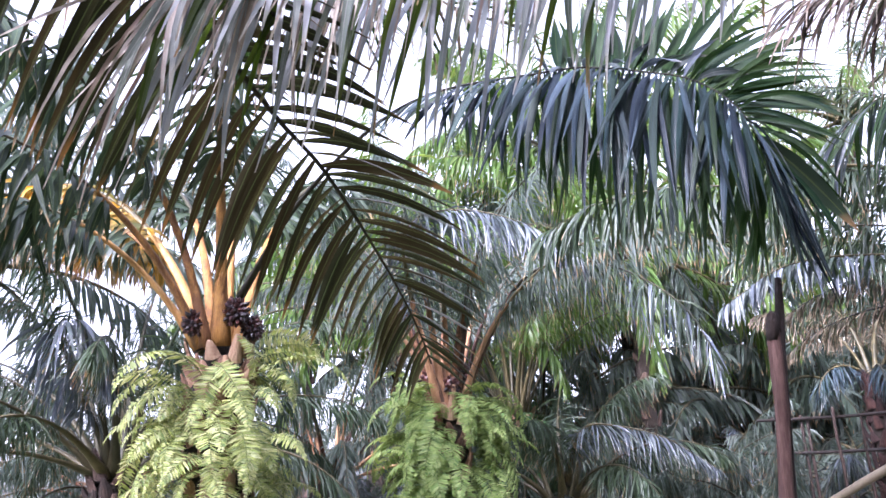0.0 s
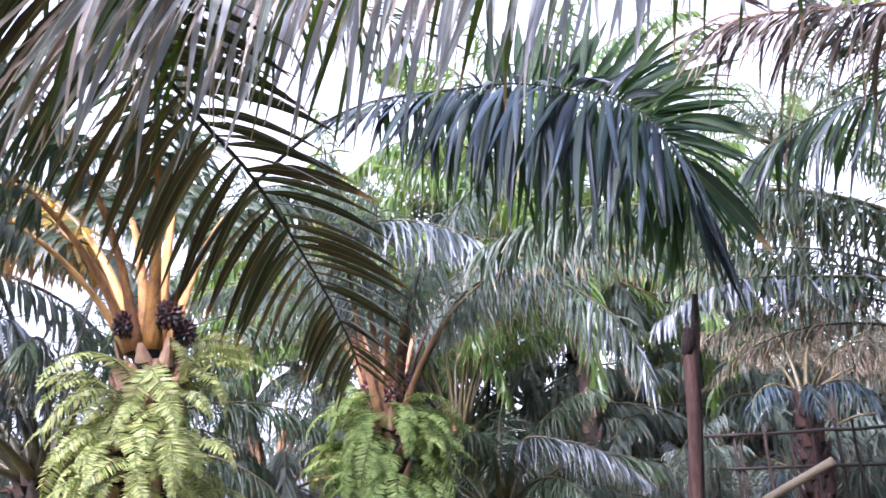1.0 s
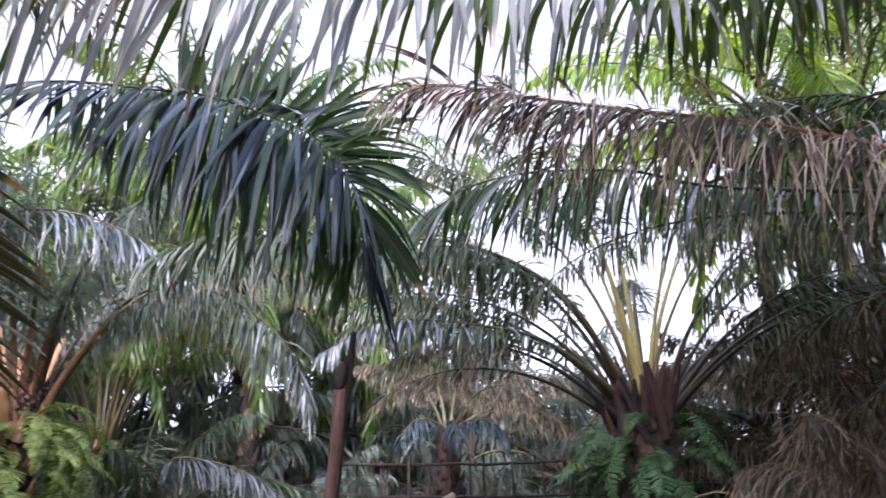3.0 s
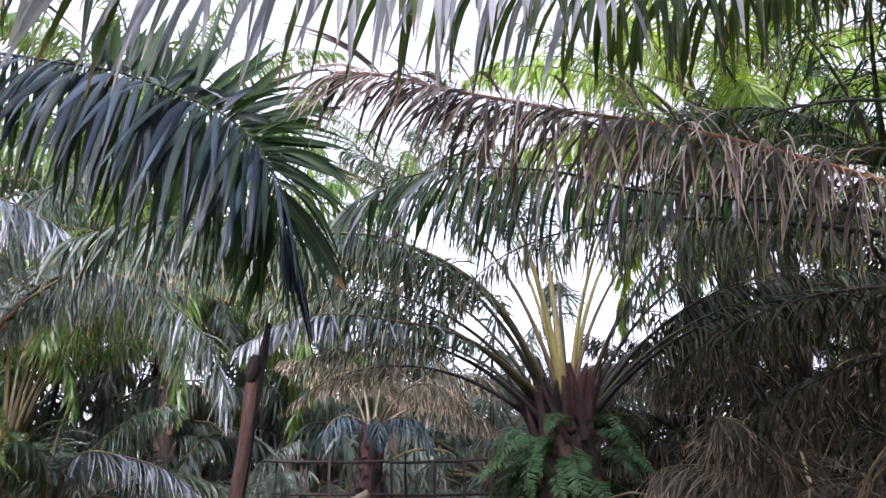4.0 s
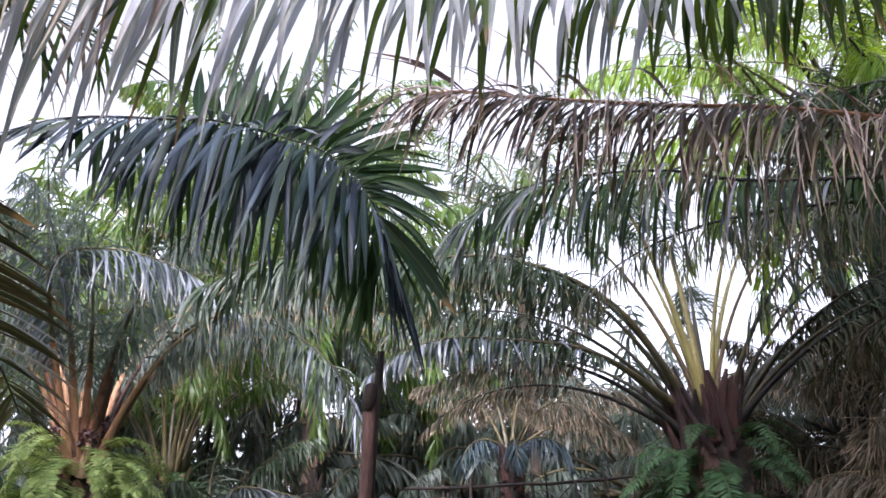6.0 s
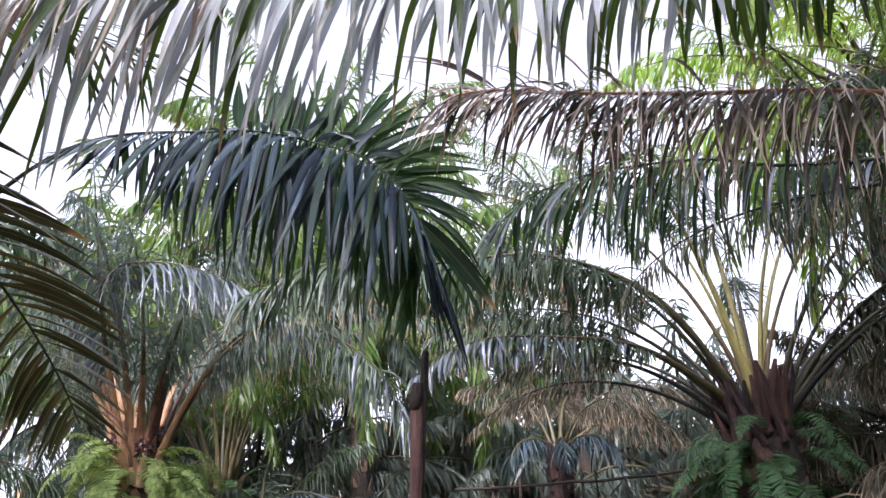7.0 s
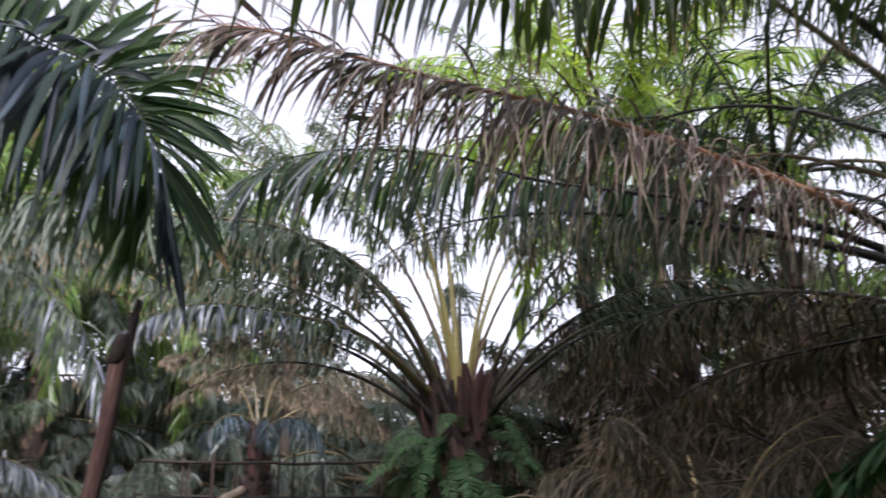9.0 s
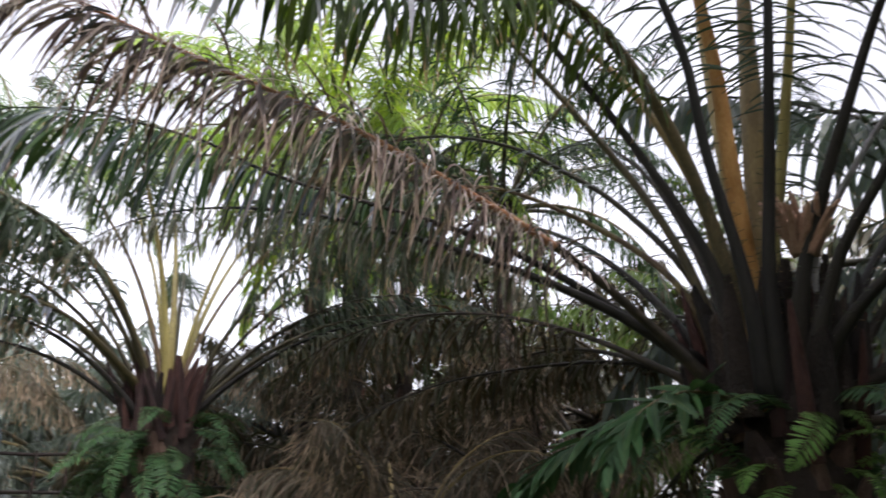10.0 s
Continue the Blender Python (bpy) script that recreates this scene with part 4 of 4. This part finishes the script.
frond(palm_b, spline(local(palm_b, (-0.1, 8.2, 2.34), (-0.35, 7.6, 3.5), (-0.31, 6.83, 3.85), (0.12, 6.71, 3.95), (0.70, 6.57, 3.75), (1.16, 6.44, 3.36)), 30), 48, stalk=PETIOLE_RED, leaf=LEAF_PALE_SHEEN, label="pale drooping frond",
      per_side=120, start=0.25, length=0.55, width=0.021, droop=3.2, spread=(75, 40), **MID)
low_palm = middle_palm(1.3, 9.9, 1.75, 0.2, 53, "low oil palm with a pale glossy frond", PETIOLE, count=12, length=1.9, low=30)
frond(low_palm, spline(local(low_palm, (1.32, 9.75, 1.6), (1.42, 8.86, 2.14), (1.81, 8.69, 2.14), (2.22, 8.50, 1.99), (2.64, 8.29, 1.66)), 26), 49, label="glossy pale frond", leaf=LEAF_PALE_SHEEN, per_side=95, start=0.2, length=0.42, width=0.018, droop=2.5, **MID)
stub_b = mesh("leaf_base", *base_shape(0.36, 0.12, 0.05), HUSK_WARM)
for i in range(24):
    child("leaf_base", stub_b, palm_b, m=pose(0, 0, 2.2 + 0.014 * i, 0, 0, i * 137.5) @ pose(0, 0.15, 0, -6 - i % 5 * 5, i % 3 * 5 - 5, i * 7 % 15 - 7))
for i, (x, y, z) in enumerate([(0.05, -0.22, 2.6), (-0.18, -0.16, 2.66), (0.2, -0.12, 2.7)]):
    fruit_bunch(palm_b, x, y, z, 0.08, 60 + i, 30)
fern(-0.02, 8.35, 1.0, 2.62, 0.28, 150, 34, "yellow-green ferns on an oil palm trunk", FERN_LIME, "lime", 1.15)
fern(-0.02, 8.35, 1.3, 2.5, 0.24, 44, 39, "yellow-green ferns on the face of a palm trunk", FERN_LIME, "lime", 0.95, 178)
middle_palm(0.92, 11.75, 2.9, 0.26, 42, "oil palm further down the row", PETIOLE, count=20, leaf=LEAF_SUNLIT, length=3.6, low=66, foot=0.042, husk=HUSK_WARM)
fern(0.92, 11.75, 0.8, 2.7, 0.3, 80, 35, "dark green ferns on a far palm trunk", FERN_SHADE, "dark", 1.2)
palm_f = palm(4.9, 9.3, 2.95, 0.13, 43, "brownish oil palm beyond the fence", bases=60, base_from=0.4, husk=HUSK_RED, group="palms in the rows")
ring(palm_f, 2.62, 0.08, [(-60, 78, 1.6, 90, 0), (40, 70, 1.9, 100, 0), (80, 58, 2.0, 100, 0), (115, 66, 2.0, 110, 0), (160, 60, 1.6, 120, 0), (100, 40, 1.9, 90, 0), (0, 80, 1.8, 80, 0)], 2150,
     leaf=LEAF_BROWN, stalk=PETIOLE, foot=0.035, start=0.3, per_side=80, length=0.42, width=0.015, droop=3.2, segs=3, sides=5, scatter=1.5)
ring(palm_f, 2.62, 0.08, [(150, 35, 1.0, 120, 0), (200, 30, 0.9, 110, 0), (-110, 35, 1.0, 120, 0)], 2170,
     leaf=LEAF_SHEEN, stalk=PETIOLE, foot=0.03, start=0.15, per_side=50, length=0.4, width=0.018, droop=3, segs=3, sides=5)
palm_l = middle_palm(-3.4, 8.3, 2.2, 0.25, 44, "low oil palm with pale drooping fronds", PETIOLE, length=3.2)
frond(palm_l, spline(local(palm_l, (-3.4, 8.15, 2.0), (-3.6, 7.5, 2.9), (-3.45, 7.02, 3.18), (-3.16, 7.07, 3.05), (-2.99, 7.13, 2.54)), 26), 54, leaf=LEAF_PALE_SHEEN, label="drooping frond coloured with a pale blue sheen", per_side=85, start=0.2, length=0.7, width=0.035, droop=3.5, **MID)
middle_palm(-4.6, 11.6, 1.9, 0.25, 45, "low oil palm in the shade", PETIOLE_RED, leaf=LEAF_FAR_LIT, length=3.0)
middle_palm(-1.9, 12.9, 2.1, 0.25, 46, "low oil palm with red-brown stalks", PETIOLE_RED, leaf=LEAF_FAR_LIT, length=3.2)
middle_palm(2.2, 12.9, 1.3, 0.2, 47, "young low oil palm", PETIOLE, leaf=LEAF_FAR_LIT, count=18, length=2.4, low=15)
middle_palm(4.0, 12.4, 1.0, 0.18, 58, "young low oil palm", PETIOLE, leaf=LEAF_FAR_LIT, count=16, length=2.0, low=15)
middle_palm(6.4, 10.4, 0.9, 0.18, 59, "young low oil palm", PETIOLE, leaf=LEAF_FAR_LIT, count=16, length=2.0, low=15)
middle_palm(1.9, 14.5, 1.9, 0.25, 48, "oil palm in the far row", PETIOLE_RED, leaf=LEAF_FAR_LIT, length=3.4)
middle_palm(7.5, 4.75, 1.75, 0.22, 49, "low oil palm with brown fronds", PETIOLE, leaf=LEAF_BROWN, length=2.8, width=0.02, scatter=2.0)
middle_palm(10.4, 7.2, 2.3, 0.24, 50, "oil palm in the shade behind the fence", PETIOLE, count=15, leaf=LEAF_SHADE, length=3.2, low=10, width=0.028, scatter=1.6)
middle_palm(8.6, 0.8, 2.3, 0.24, 51, "green oil palm beyond the dark trunk", PETIOLE, count=15, leaf=LEAF_SUNLIT, length=3.4, low=10, width=0.024, scatter=1.8)

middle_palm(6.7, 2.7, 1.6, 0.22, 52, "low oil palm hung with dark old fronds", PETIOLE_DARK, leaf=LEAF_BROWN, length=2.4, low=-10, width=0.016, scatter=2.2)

middle_palm(8.5, 4.0, 3.4, 0.24, 56, "oil palm with a skirt of fronds coloured dark for shade", PETIOLE_DARK, count=14, leaf=LEAF_SHADE, length=2.7, low=-40, width=0.024, scatter=2.0)

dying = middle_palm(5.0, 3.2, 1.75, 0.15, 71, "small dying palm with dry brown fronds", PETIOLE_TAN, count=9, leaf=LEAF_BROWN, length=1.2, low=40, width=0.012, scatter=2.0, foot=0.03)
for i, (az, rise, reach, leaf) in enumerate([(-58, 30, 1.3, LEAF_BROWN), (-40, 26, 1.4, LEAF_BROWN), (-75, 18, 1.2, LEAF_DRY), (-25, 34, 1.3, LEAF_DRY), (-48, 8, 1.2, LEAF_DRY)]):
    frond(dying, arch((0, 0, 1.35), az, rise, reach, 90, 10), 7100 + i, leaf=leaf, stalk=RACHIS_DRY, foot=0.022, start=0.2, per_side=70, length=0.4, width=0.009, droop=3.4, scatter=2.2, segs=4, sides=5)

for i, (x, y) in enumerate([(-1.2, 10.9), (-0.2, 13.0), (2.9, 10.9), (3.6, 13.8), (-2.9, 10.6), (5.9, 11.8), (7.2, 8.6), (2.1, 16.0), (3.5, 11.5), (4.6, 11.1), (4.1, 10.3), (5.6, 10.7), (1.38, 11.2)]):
    middle_palm(x, y, 0.9 + 0.15 * (i % 3), 0.16, 620 + i, "young low oil palm", PETIOLE, leaf=LEAF_FAR_LIT if i % 3 else LEAF_PALE_SHEEN, count=13 if i < 8 else 18, length=2.1, low=10)

for i, (x, y, crown, leaf) in enumerate([(9.3, 8.0, 3.0, LEAF_SHADE), (10.0, 6.6, 2.8, LEAF_DARK), (10.6, 5.4, 3.0, LEAF_SHADE), (7.0, 5.9, 1.7, LEAF_SHADE), (12.0, 4.6, 3.2, LEAF_DARK)]):
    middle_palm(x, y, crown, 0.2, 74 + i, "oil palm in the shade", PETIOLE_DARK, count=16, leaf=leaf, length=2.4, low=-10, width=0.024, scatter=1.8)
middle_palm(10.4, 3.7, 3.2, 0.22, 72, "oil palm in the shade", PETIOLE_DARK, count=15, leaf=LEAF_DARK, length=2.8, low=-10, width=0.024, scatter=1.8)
middle_palm(8.4, 8.7, 2.4, 0.22, 73, "oil palm behind the fence", PETIOLE, count=15, leaf=LEAF_FAR_LIT, length=2.8, low=0, scatter=1.6)

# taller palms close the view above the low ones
for i, (x, y, crown, leaf) in enumerate([(-0.9, 13.6, 4.6, LEAF_SUNLIT), (3.4, 15.0, 5.0, LEAF_FAR_LIT), (-5.2, 8.0, 4.2, LEAF_FAR_LIT), (1.2, 17.0, 6.5, LEAF_SUNLIT), (-3.0, 17.0, 6.0, LEAF_FAR_LIT), (2.9, 11.9, 5.0, LEAF_SUNLIT), (0.3, 15.4, 5.6, LEAF_FAR_LIT), (5.2, 15.6, 5.4, LEAF_SUNLIT), (2.4, 13.6, 7.4, LEAF_SUNLIT)]):
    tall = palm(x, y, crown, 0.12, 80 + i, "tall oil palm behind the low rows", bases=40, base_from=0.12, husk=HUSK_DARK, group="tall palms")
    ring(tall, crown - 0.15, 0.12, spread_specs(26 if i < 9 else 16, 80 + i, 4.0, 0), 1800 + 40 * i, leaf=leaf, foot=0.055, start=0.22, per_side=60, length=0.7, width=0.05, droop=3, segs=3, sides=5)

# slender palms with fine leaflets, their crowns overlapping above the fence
for i, (az, d, crown, leaf, count, length) in enumerate([(29, 13.5, 7.2, LEAF_SUNLIT, 18, 3.0), (50.5, 9.6, 5.6, LEAF_SUNLIT, 14, 2.8), (57, 9.2, 5.6, LEAF_SUNLIT_LIME, 18, 2.8), (64, 8.4, 4.9, LEAF_GREEN, 18, 2.8)]):
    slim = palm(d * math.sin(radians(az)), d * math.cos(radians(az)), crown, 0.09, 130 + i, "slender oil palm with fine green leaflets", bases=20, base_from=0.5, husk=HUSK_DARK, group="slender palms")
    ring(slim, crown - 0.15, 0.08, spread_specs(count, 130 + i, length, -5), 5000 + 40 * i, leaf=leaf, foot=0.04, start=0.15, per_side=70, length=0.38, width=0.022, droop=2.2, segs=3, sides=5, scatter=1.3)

# ---------------------------------------------------------------- the plantation beyond
def far_palm(seed, crown, leaf):
    ob = tagged(new("oil_palm"), "distant oil palm of the plantation", "palm tree", "palms of the plantation")
    rng = random.Random(seed)
    child("trunk", trunk_mesh(crown, 0.3, 0.27, seed), ob)
    pieces, stalks = [], []
    for i, (az, el, length, bend, sway) in enumerate(spread_specs(26, seed, 3.9, 5)):
        path = arch((0, 0, crown - 0.1), az, el, length, bend, sway, 14)
        v, f = tube(path, [0.05 - 0.046 * j / 14 for j in range(15)], 4)
        stalks.append((v, f, [(0.5, 0.3)] * len(v)))
        pieces += leaflets_along(path, seed * 70 + i, per_side=50, start=0.25, length=0.7, width=0.06, droop=3.0, segs=3, folded=False)
    v, f, u = join(stalks + pieces)
    me = mesh("crown", v, f, PETIOLE, u, True)
    me.materials.append(leaf)
    count = sum(len(g[1]) for g in stalks)
    me.polygons.foreach_set("material_index", [0] * count + [1] * (len(f) - count))
    child("crown", me, ob)
    return ob


# Unseen palms added at the camera's back to cut low light from there.
behind = [(2.4, -5.4), (5.8, -6.4), (8.6, -2.6), (-0.8, -5.6), (-4.4, -5.0), (9.5, -6.0), (2.0, -9.0), (4.0, -4.2), (6.6, -1.6), (0.6, -4.2), (-2.6, -3.6), (-6.5, -3.0), (-6.5, -7.5), (-2.4, -8.4), (11.5, -1.0)]
# Added out of view: tall palms whose crowns keep sun off the right side.
shade = palm(1.2, -2.1, 5.6, 0.3, 15, "unseen tall oil palm added to cast shade", bases=20, base_from=0.7)
ring(shade, 5.45, 0.12, spread_specs(24, 15, 4.0, 5), 1500, foot=0.055, start=0.25, per_side=50, length=0.65, width=0.055, droop=3, segs=3, sides=5)
copy_thing(shade, pose(6.4, -3.4, 0, 0, 0, 150))
# Another added palm, its long fronds above the view, to shade palm R.
over = palm(3.4, -1.0, 5.3, 0.28, 17, "unseen oil palm added to shade the right-hand palms", bases=16, base_from=0.7)
ring(over, 5.2, 0.12, [(-42, 56, 5.0, 78, 0), (-24, 50, 5.2, 72, 0), (-10, 58, 5.4, 76, 0), (4, 48, 5.2, 70, 0), (18, 56, 5.4, 76, 0), (34, 50, 5.2, 72, 0), (52, 58, 5.0, 76, 0), (80, 50, 4.6, 80, 0), (150, 50, 4.4, 90, 0), (-160, 50, 4.4, 90, 0)], 1550,
     leaf=LEAF_DARK, foot=0.06, start=0.18, per_side=60, length=0.75, width=0.06, droop=2.2, segs=3, sides=5)
# Higher added crown, never in view, blocking more sun from palm R.
sun_blocker = palm(2.7, -1.9, 7.3, 0.28, 19, "unseen very tall oil palm added to block the sun", bases=16, base_from=0.7)
ring(sun_blocker, 7.2, 0.12, [(az, 50 + 12 * (j % 2), 4.6, 62, 0) for j, az in enumerate(range(-24, 62, 7))] + [(140, 50, 4.2, 80, 0), (-150, 50, 4.2, 80, 0), (180, 60, 4.2, 80, 0)], 1650,
     leaf=LEAF_DARK, foot=0.06, start=0.18, per_side=85, length=0.75, width=0.06, droop=2.2, segs=3, sides=5)
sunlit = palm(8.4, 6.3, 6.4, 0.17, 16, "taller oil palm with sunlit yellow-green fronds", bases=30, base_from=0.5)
ring(sunlit, 6.25, 0.12, spread_specs(24, 16, 3.6, 5), 1600, leaf=LEAF_SUNLIT_LIME, foot=0.055, start=0.25, per_side=55, length=0.6, width=0.05, droop=2.6, segs=3, sides=5)
rng = random.Random(77)
kinds = [far_palm(61, 2.2, LEAF_FAR_LIT), far_palm(62, 3.6, LEAF_SUNLIT), far_palm(63, 2.9, LEAF_DARK), far_palm(64, 5.0, LEAF_FAR_LIT), far_palm(65, 8.0, LEAF_SUNLIT)]
taken = [(-1.38, 4.85), (-0.02, 8.35), (0.92, 11.75), (5.08, 5.68), (5.0, 9.9), (4.28, 0.62), (-1.5, -1.5), (-3.4, 8.3), (-4.6, 11.6), (-1.9, 12.9), (1.9, 14.5), (7.5, 4.75), (10.4, 7.2),
         (8.6, 0.8), (6.7, 2.7), (1.2, -2.1), (3.4, -1.0), (6.4, -3.4), (8.4, 6.3), (-0.9, 13.6), (3.4, 15.0), (-5.2, 8.0), (1.2, 17.0), (6.4, 13.2), (-3.0, 17.0), (2.9, 11.9), (0.3, 15.4), (5.2, 15.6), (7.5, 6.3), (8.5, 4.0), (9.6, 2.0), (0.5, 10.6), (-1.7, 10.4), (2.4, 13.6), (4.6, 11.6), (7.7, 3.7)]
used = set()
for i, (x, y) in enumerate(behind):
    k = i % 4
    m = pose(x, y, 0, 0, 0, i * 77)
    if k not in used:
        kinds[k].matrix_basis = m
        used.add(k)
    else:
        copy_thing(kinds[k], m)
    taken.append((x, y))
for i, (x, y) in enumerate([(5.1, 14.1), (6.7, 16.2), (6.7, 13.6), (8.2, 11.4), (1.5, 13.5)]):
    copy_thing(kinds[0], pose(x, y, 0, 0, 0, 50 + 80 * i))
    taken.append((x, y))
for _ in range(4000):
    a, d = rng.uniform(-180, 180), 36 * math.sqrt(rng.random())
    seen = -45 < a < 115
    if -175 < a < -60 and d < 14:
        continue
    x, y = d * math.sin(radians(a)), d * math.cos(radians(a))
    if d < (12 if seen else 7) or (not seen and d > 15) or min(math.hypot(x - u, y - v) for u, v in taken) < 4.0:
        continue
    taken.append((x, y))
    k = rng.randrange(5) if d > 14 else rng.randrange(3)
    if 19 < a < 26.5:
        k = 0
        if d < 20:
            continue
    if 24 < a < 50:
        k = 0 if 38 < a else rng.choice((0, 4))
        if d < 17:
            continue
    m = pose(x, y, 0, 0, 0, rng.uniform(0, 360))
    if k not in used:
        kinds[k].matrix_basis = m
        used.add(k)
    else:
        copy_thing(kinds[k], m)
    if len(taken) > 77:
        break

# ---------------------------------------------------------------- fence
post = tagged(new("fence_post"), "weathered wooden fence post with a dark split top", "fence post")
post.location = (1.11, 3.1, 0)
post.rotation_euler = (radians(1), radians(4.3), 0)
v, f = tube([Vector((0.004 * math.sin(i * 1.7), 0.004 * math.cos(i * 1.3), -0.2 + 2.3 * i / 14)) for i in range(15)], [0.030 - 0.004 * i / 14 + 0.0012 * math.sin(i * 2.1) for i in range(15)], 10)
child("pole", mesh("pole", v, f, POST_WOOD, smooth=True), post)
v, f = tube([Vector((0.022, 0.01, 0.9)), Vector((0.024, 0.008, 1.5)), Vector((0.024, 0.008, 2.0)), Vector((0.028, 0.0, 2.14)), Vector((0.032, 0, 2.28))], [0.013, 0.014, 0.019, 0.019, 0.013], 6)
child("split_stake", mesh("split_stake", v, f, CHAR, smooth=True), post, "dark rotten stake")
v, f = tube([Vector((-0.012, -0.008, 2.03)), Vector((-0.010, -0.010, 2.07)), Vector((-0.006, -0.01, 2.125)), Vector((-0.004, -0.01, 2.14))], [0.022, 0.027, 0.025, 0.016], 5)
child("knot", mesh("knot", v, f, CHAR, smooth=True), post, "dark knot of rotten wood")


def line_tube(a, b, r, sides=5, sag=0.0, n=8, wob=0.0, seed=0):
    """A wire, rod or stick from a to b."""
    rng = random.Random(seed)
    a, b = Vector(a), Vector(b)
    path = [a.lerp(b, i / n) + Vector((rng.uniform(-wob, wob), rng.uniform(-wob, wob), rng.uniform(-wob, wob) - sag * 4 * (i / n) * (1 - i / n))) for i in range(n + 1)]
    return tube(path, [r] * (n + 1), sides)


fence = tagged(new("wire_fence"), "rusty fence of rods and thin upright stakes", "fence")
fence.location = (3.55, 9.5, 0)
FENCE = [Vector((0, 0, 0)), Vector((2.0, -2.4, 0)), Vector((5.0, -4.8, 0))]
HEIGHTS = [(2.2, 2.12, 2.14), (1.84, 1.76, 1.78), (1.2, 1.2, 1.2), (0.55, 0.55, 0.55)]
for k, hs in enumerate(HEIGHTS):
    for i in range(2):
        a, b = FENCE[i].copy(), FENCE[i + 1].copy()
        a.z, b.z = hs[i], hs[i + 1]
        child("rail", mesh("rail", *line_tube(a, b, 0.018, sag=0.03, wob=0.014, n=10, seed=k * 3 + i), RUST, smooth=True), fence)
rng = random.Random(5)
for i in range(2):
    a, b = FENCE[i], FENCE[i + 1]
    count = int((b - a).length / 0.26)
    for k in range(count):
        p = a.lerp(b, (k + rng.uniform(0.1, 0.9)) / count)
        h = rng.uniform(2.12, 2.26)
        child("stake", mesh("stake", *line_tube((p.x, p.y, -0.1), (p.x + rng.uniform(-0.06, 0.06), p.y, h), 0.018, 5, wob=0.01, seed=i * 40 + k), RUST, smooth=True), fence)

pole = tagged(new("bamboo_pole", mesh("bamboo_pole", *line_tube((-0.16, 6.0, 0.0), (1.95, 3.41, 1.62), 0.019, 8, n=12, wob=0.004, seed=3), BAMBOO, smooth=True)),
              "pale bamboo pole leaning towards the fence", "pole")
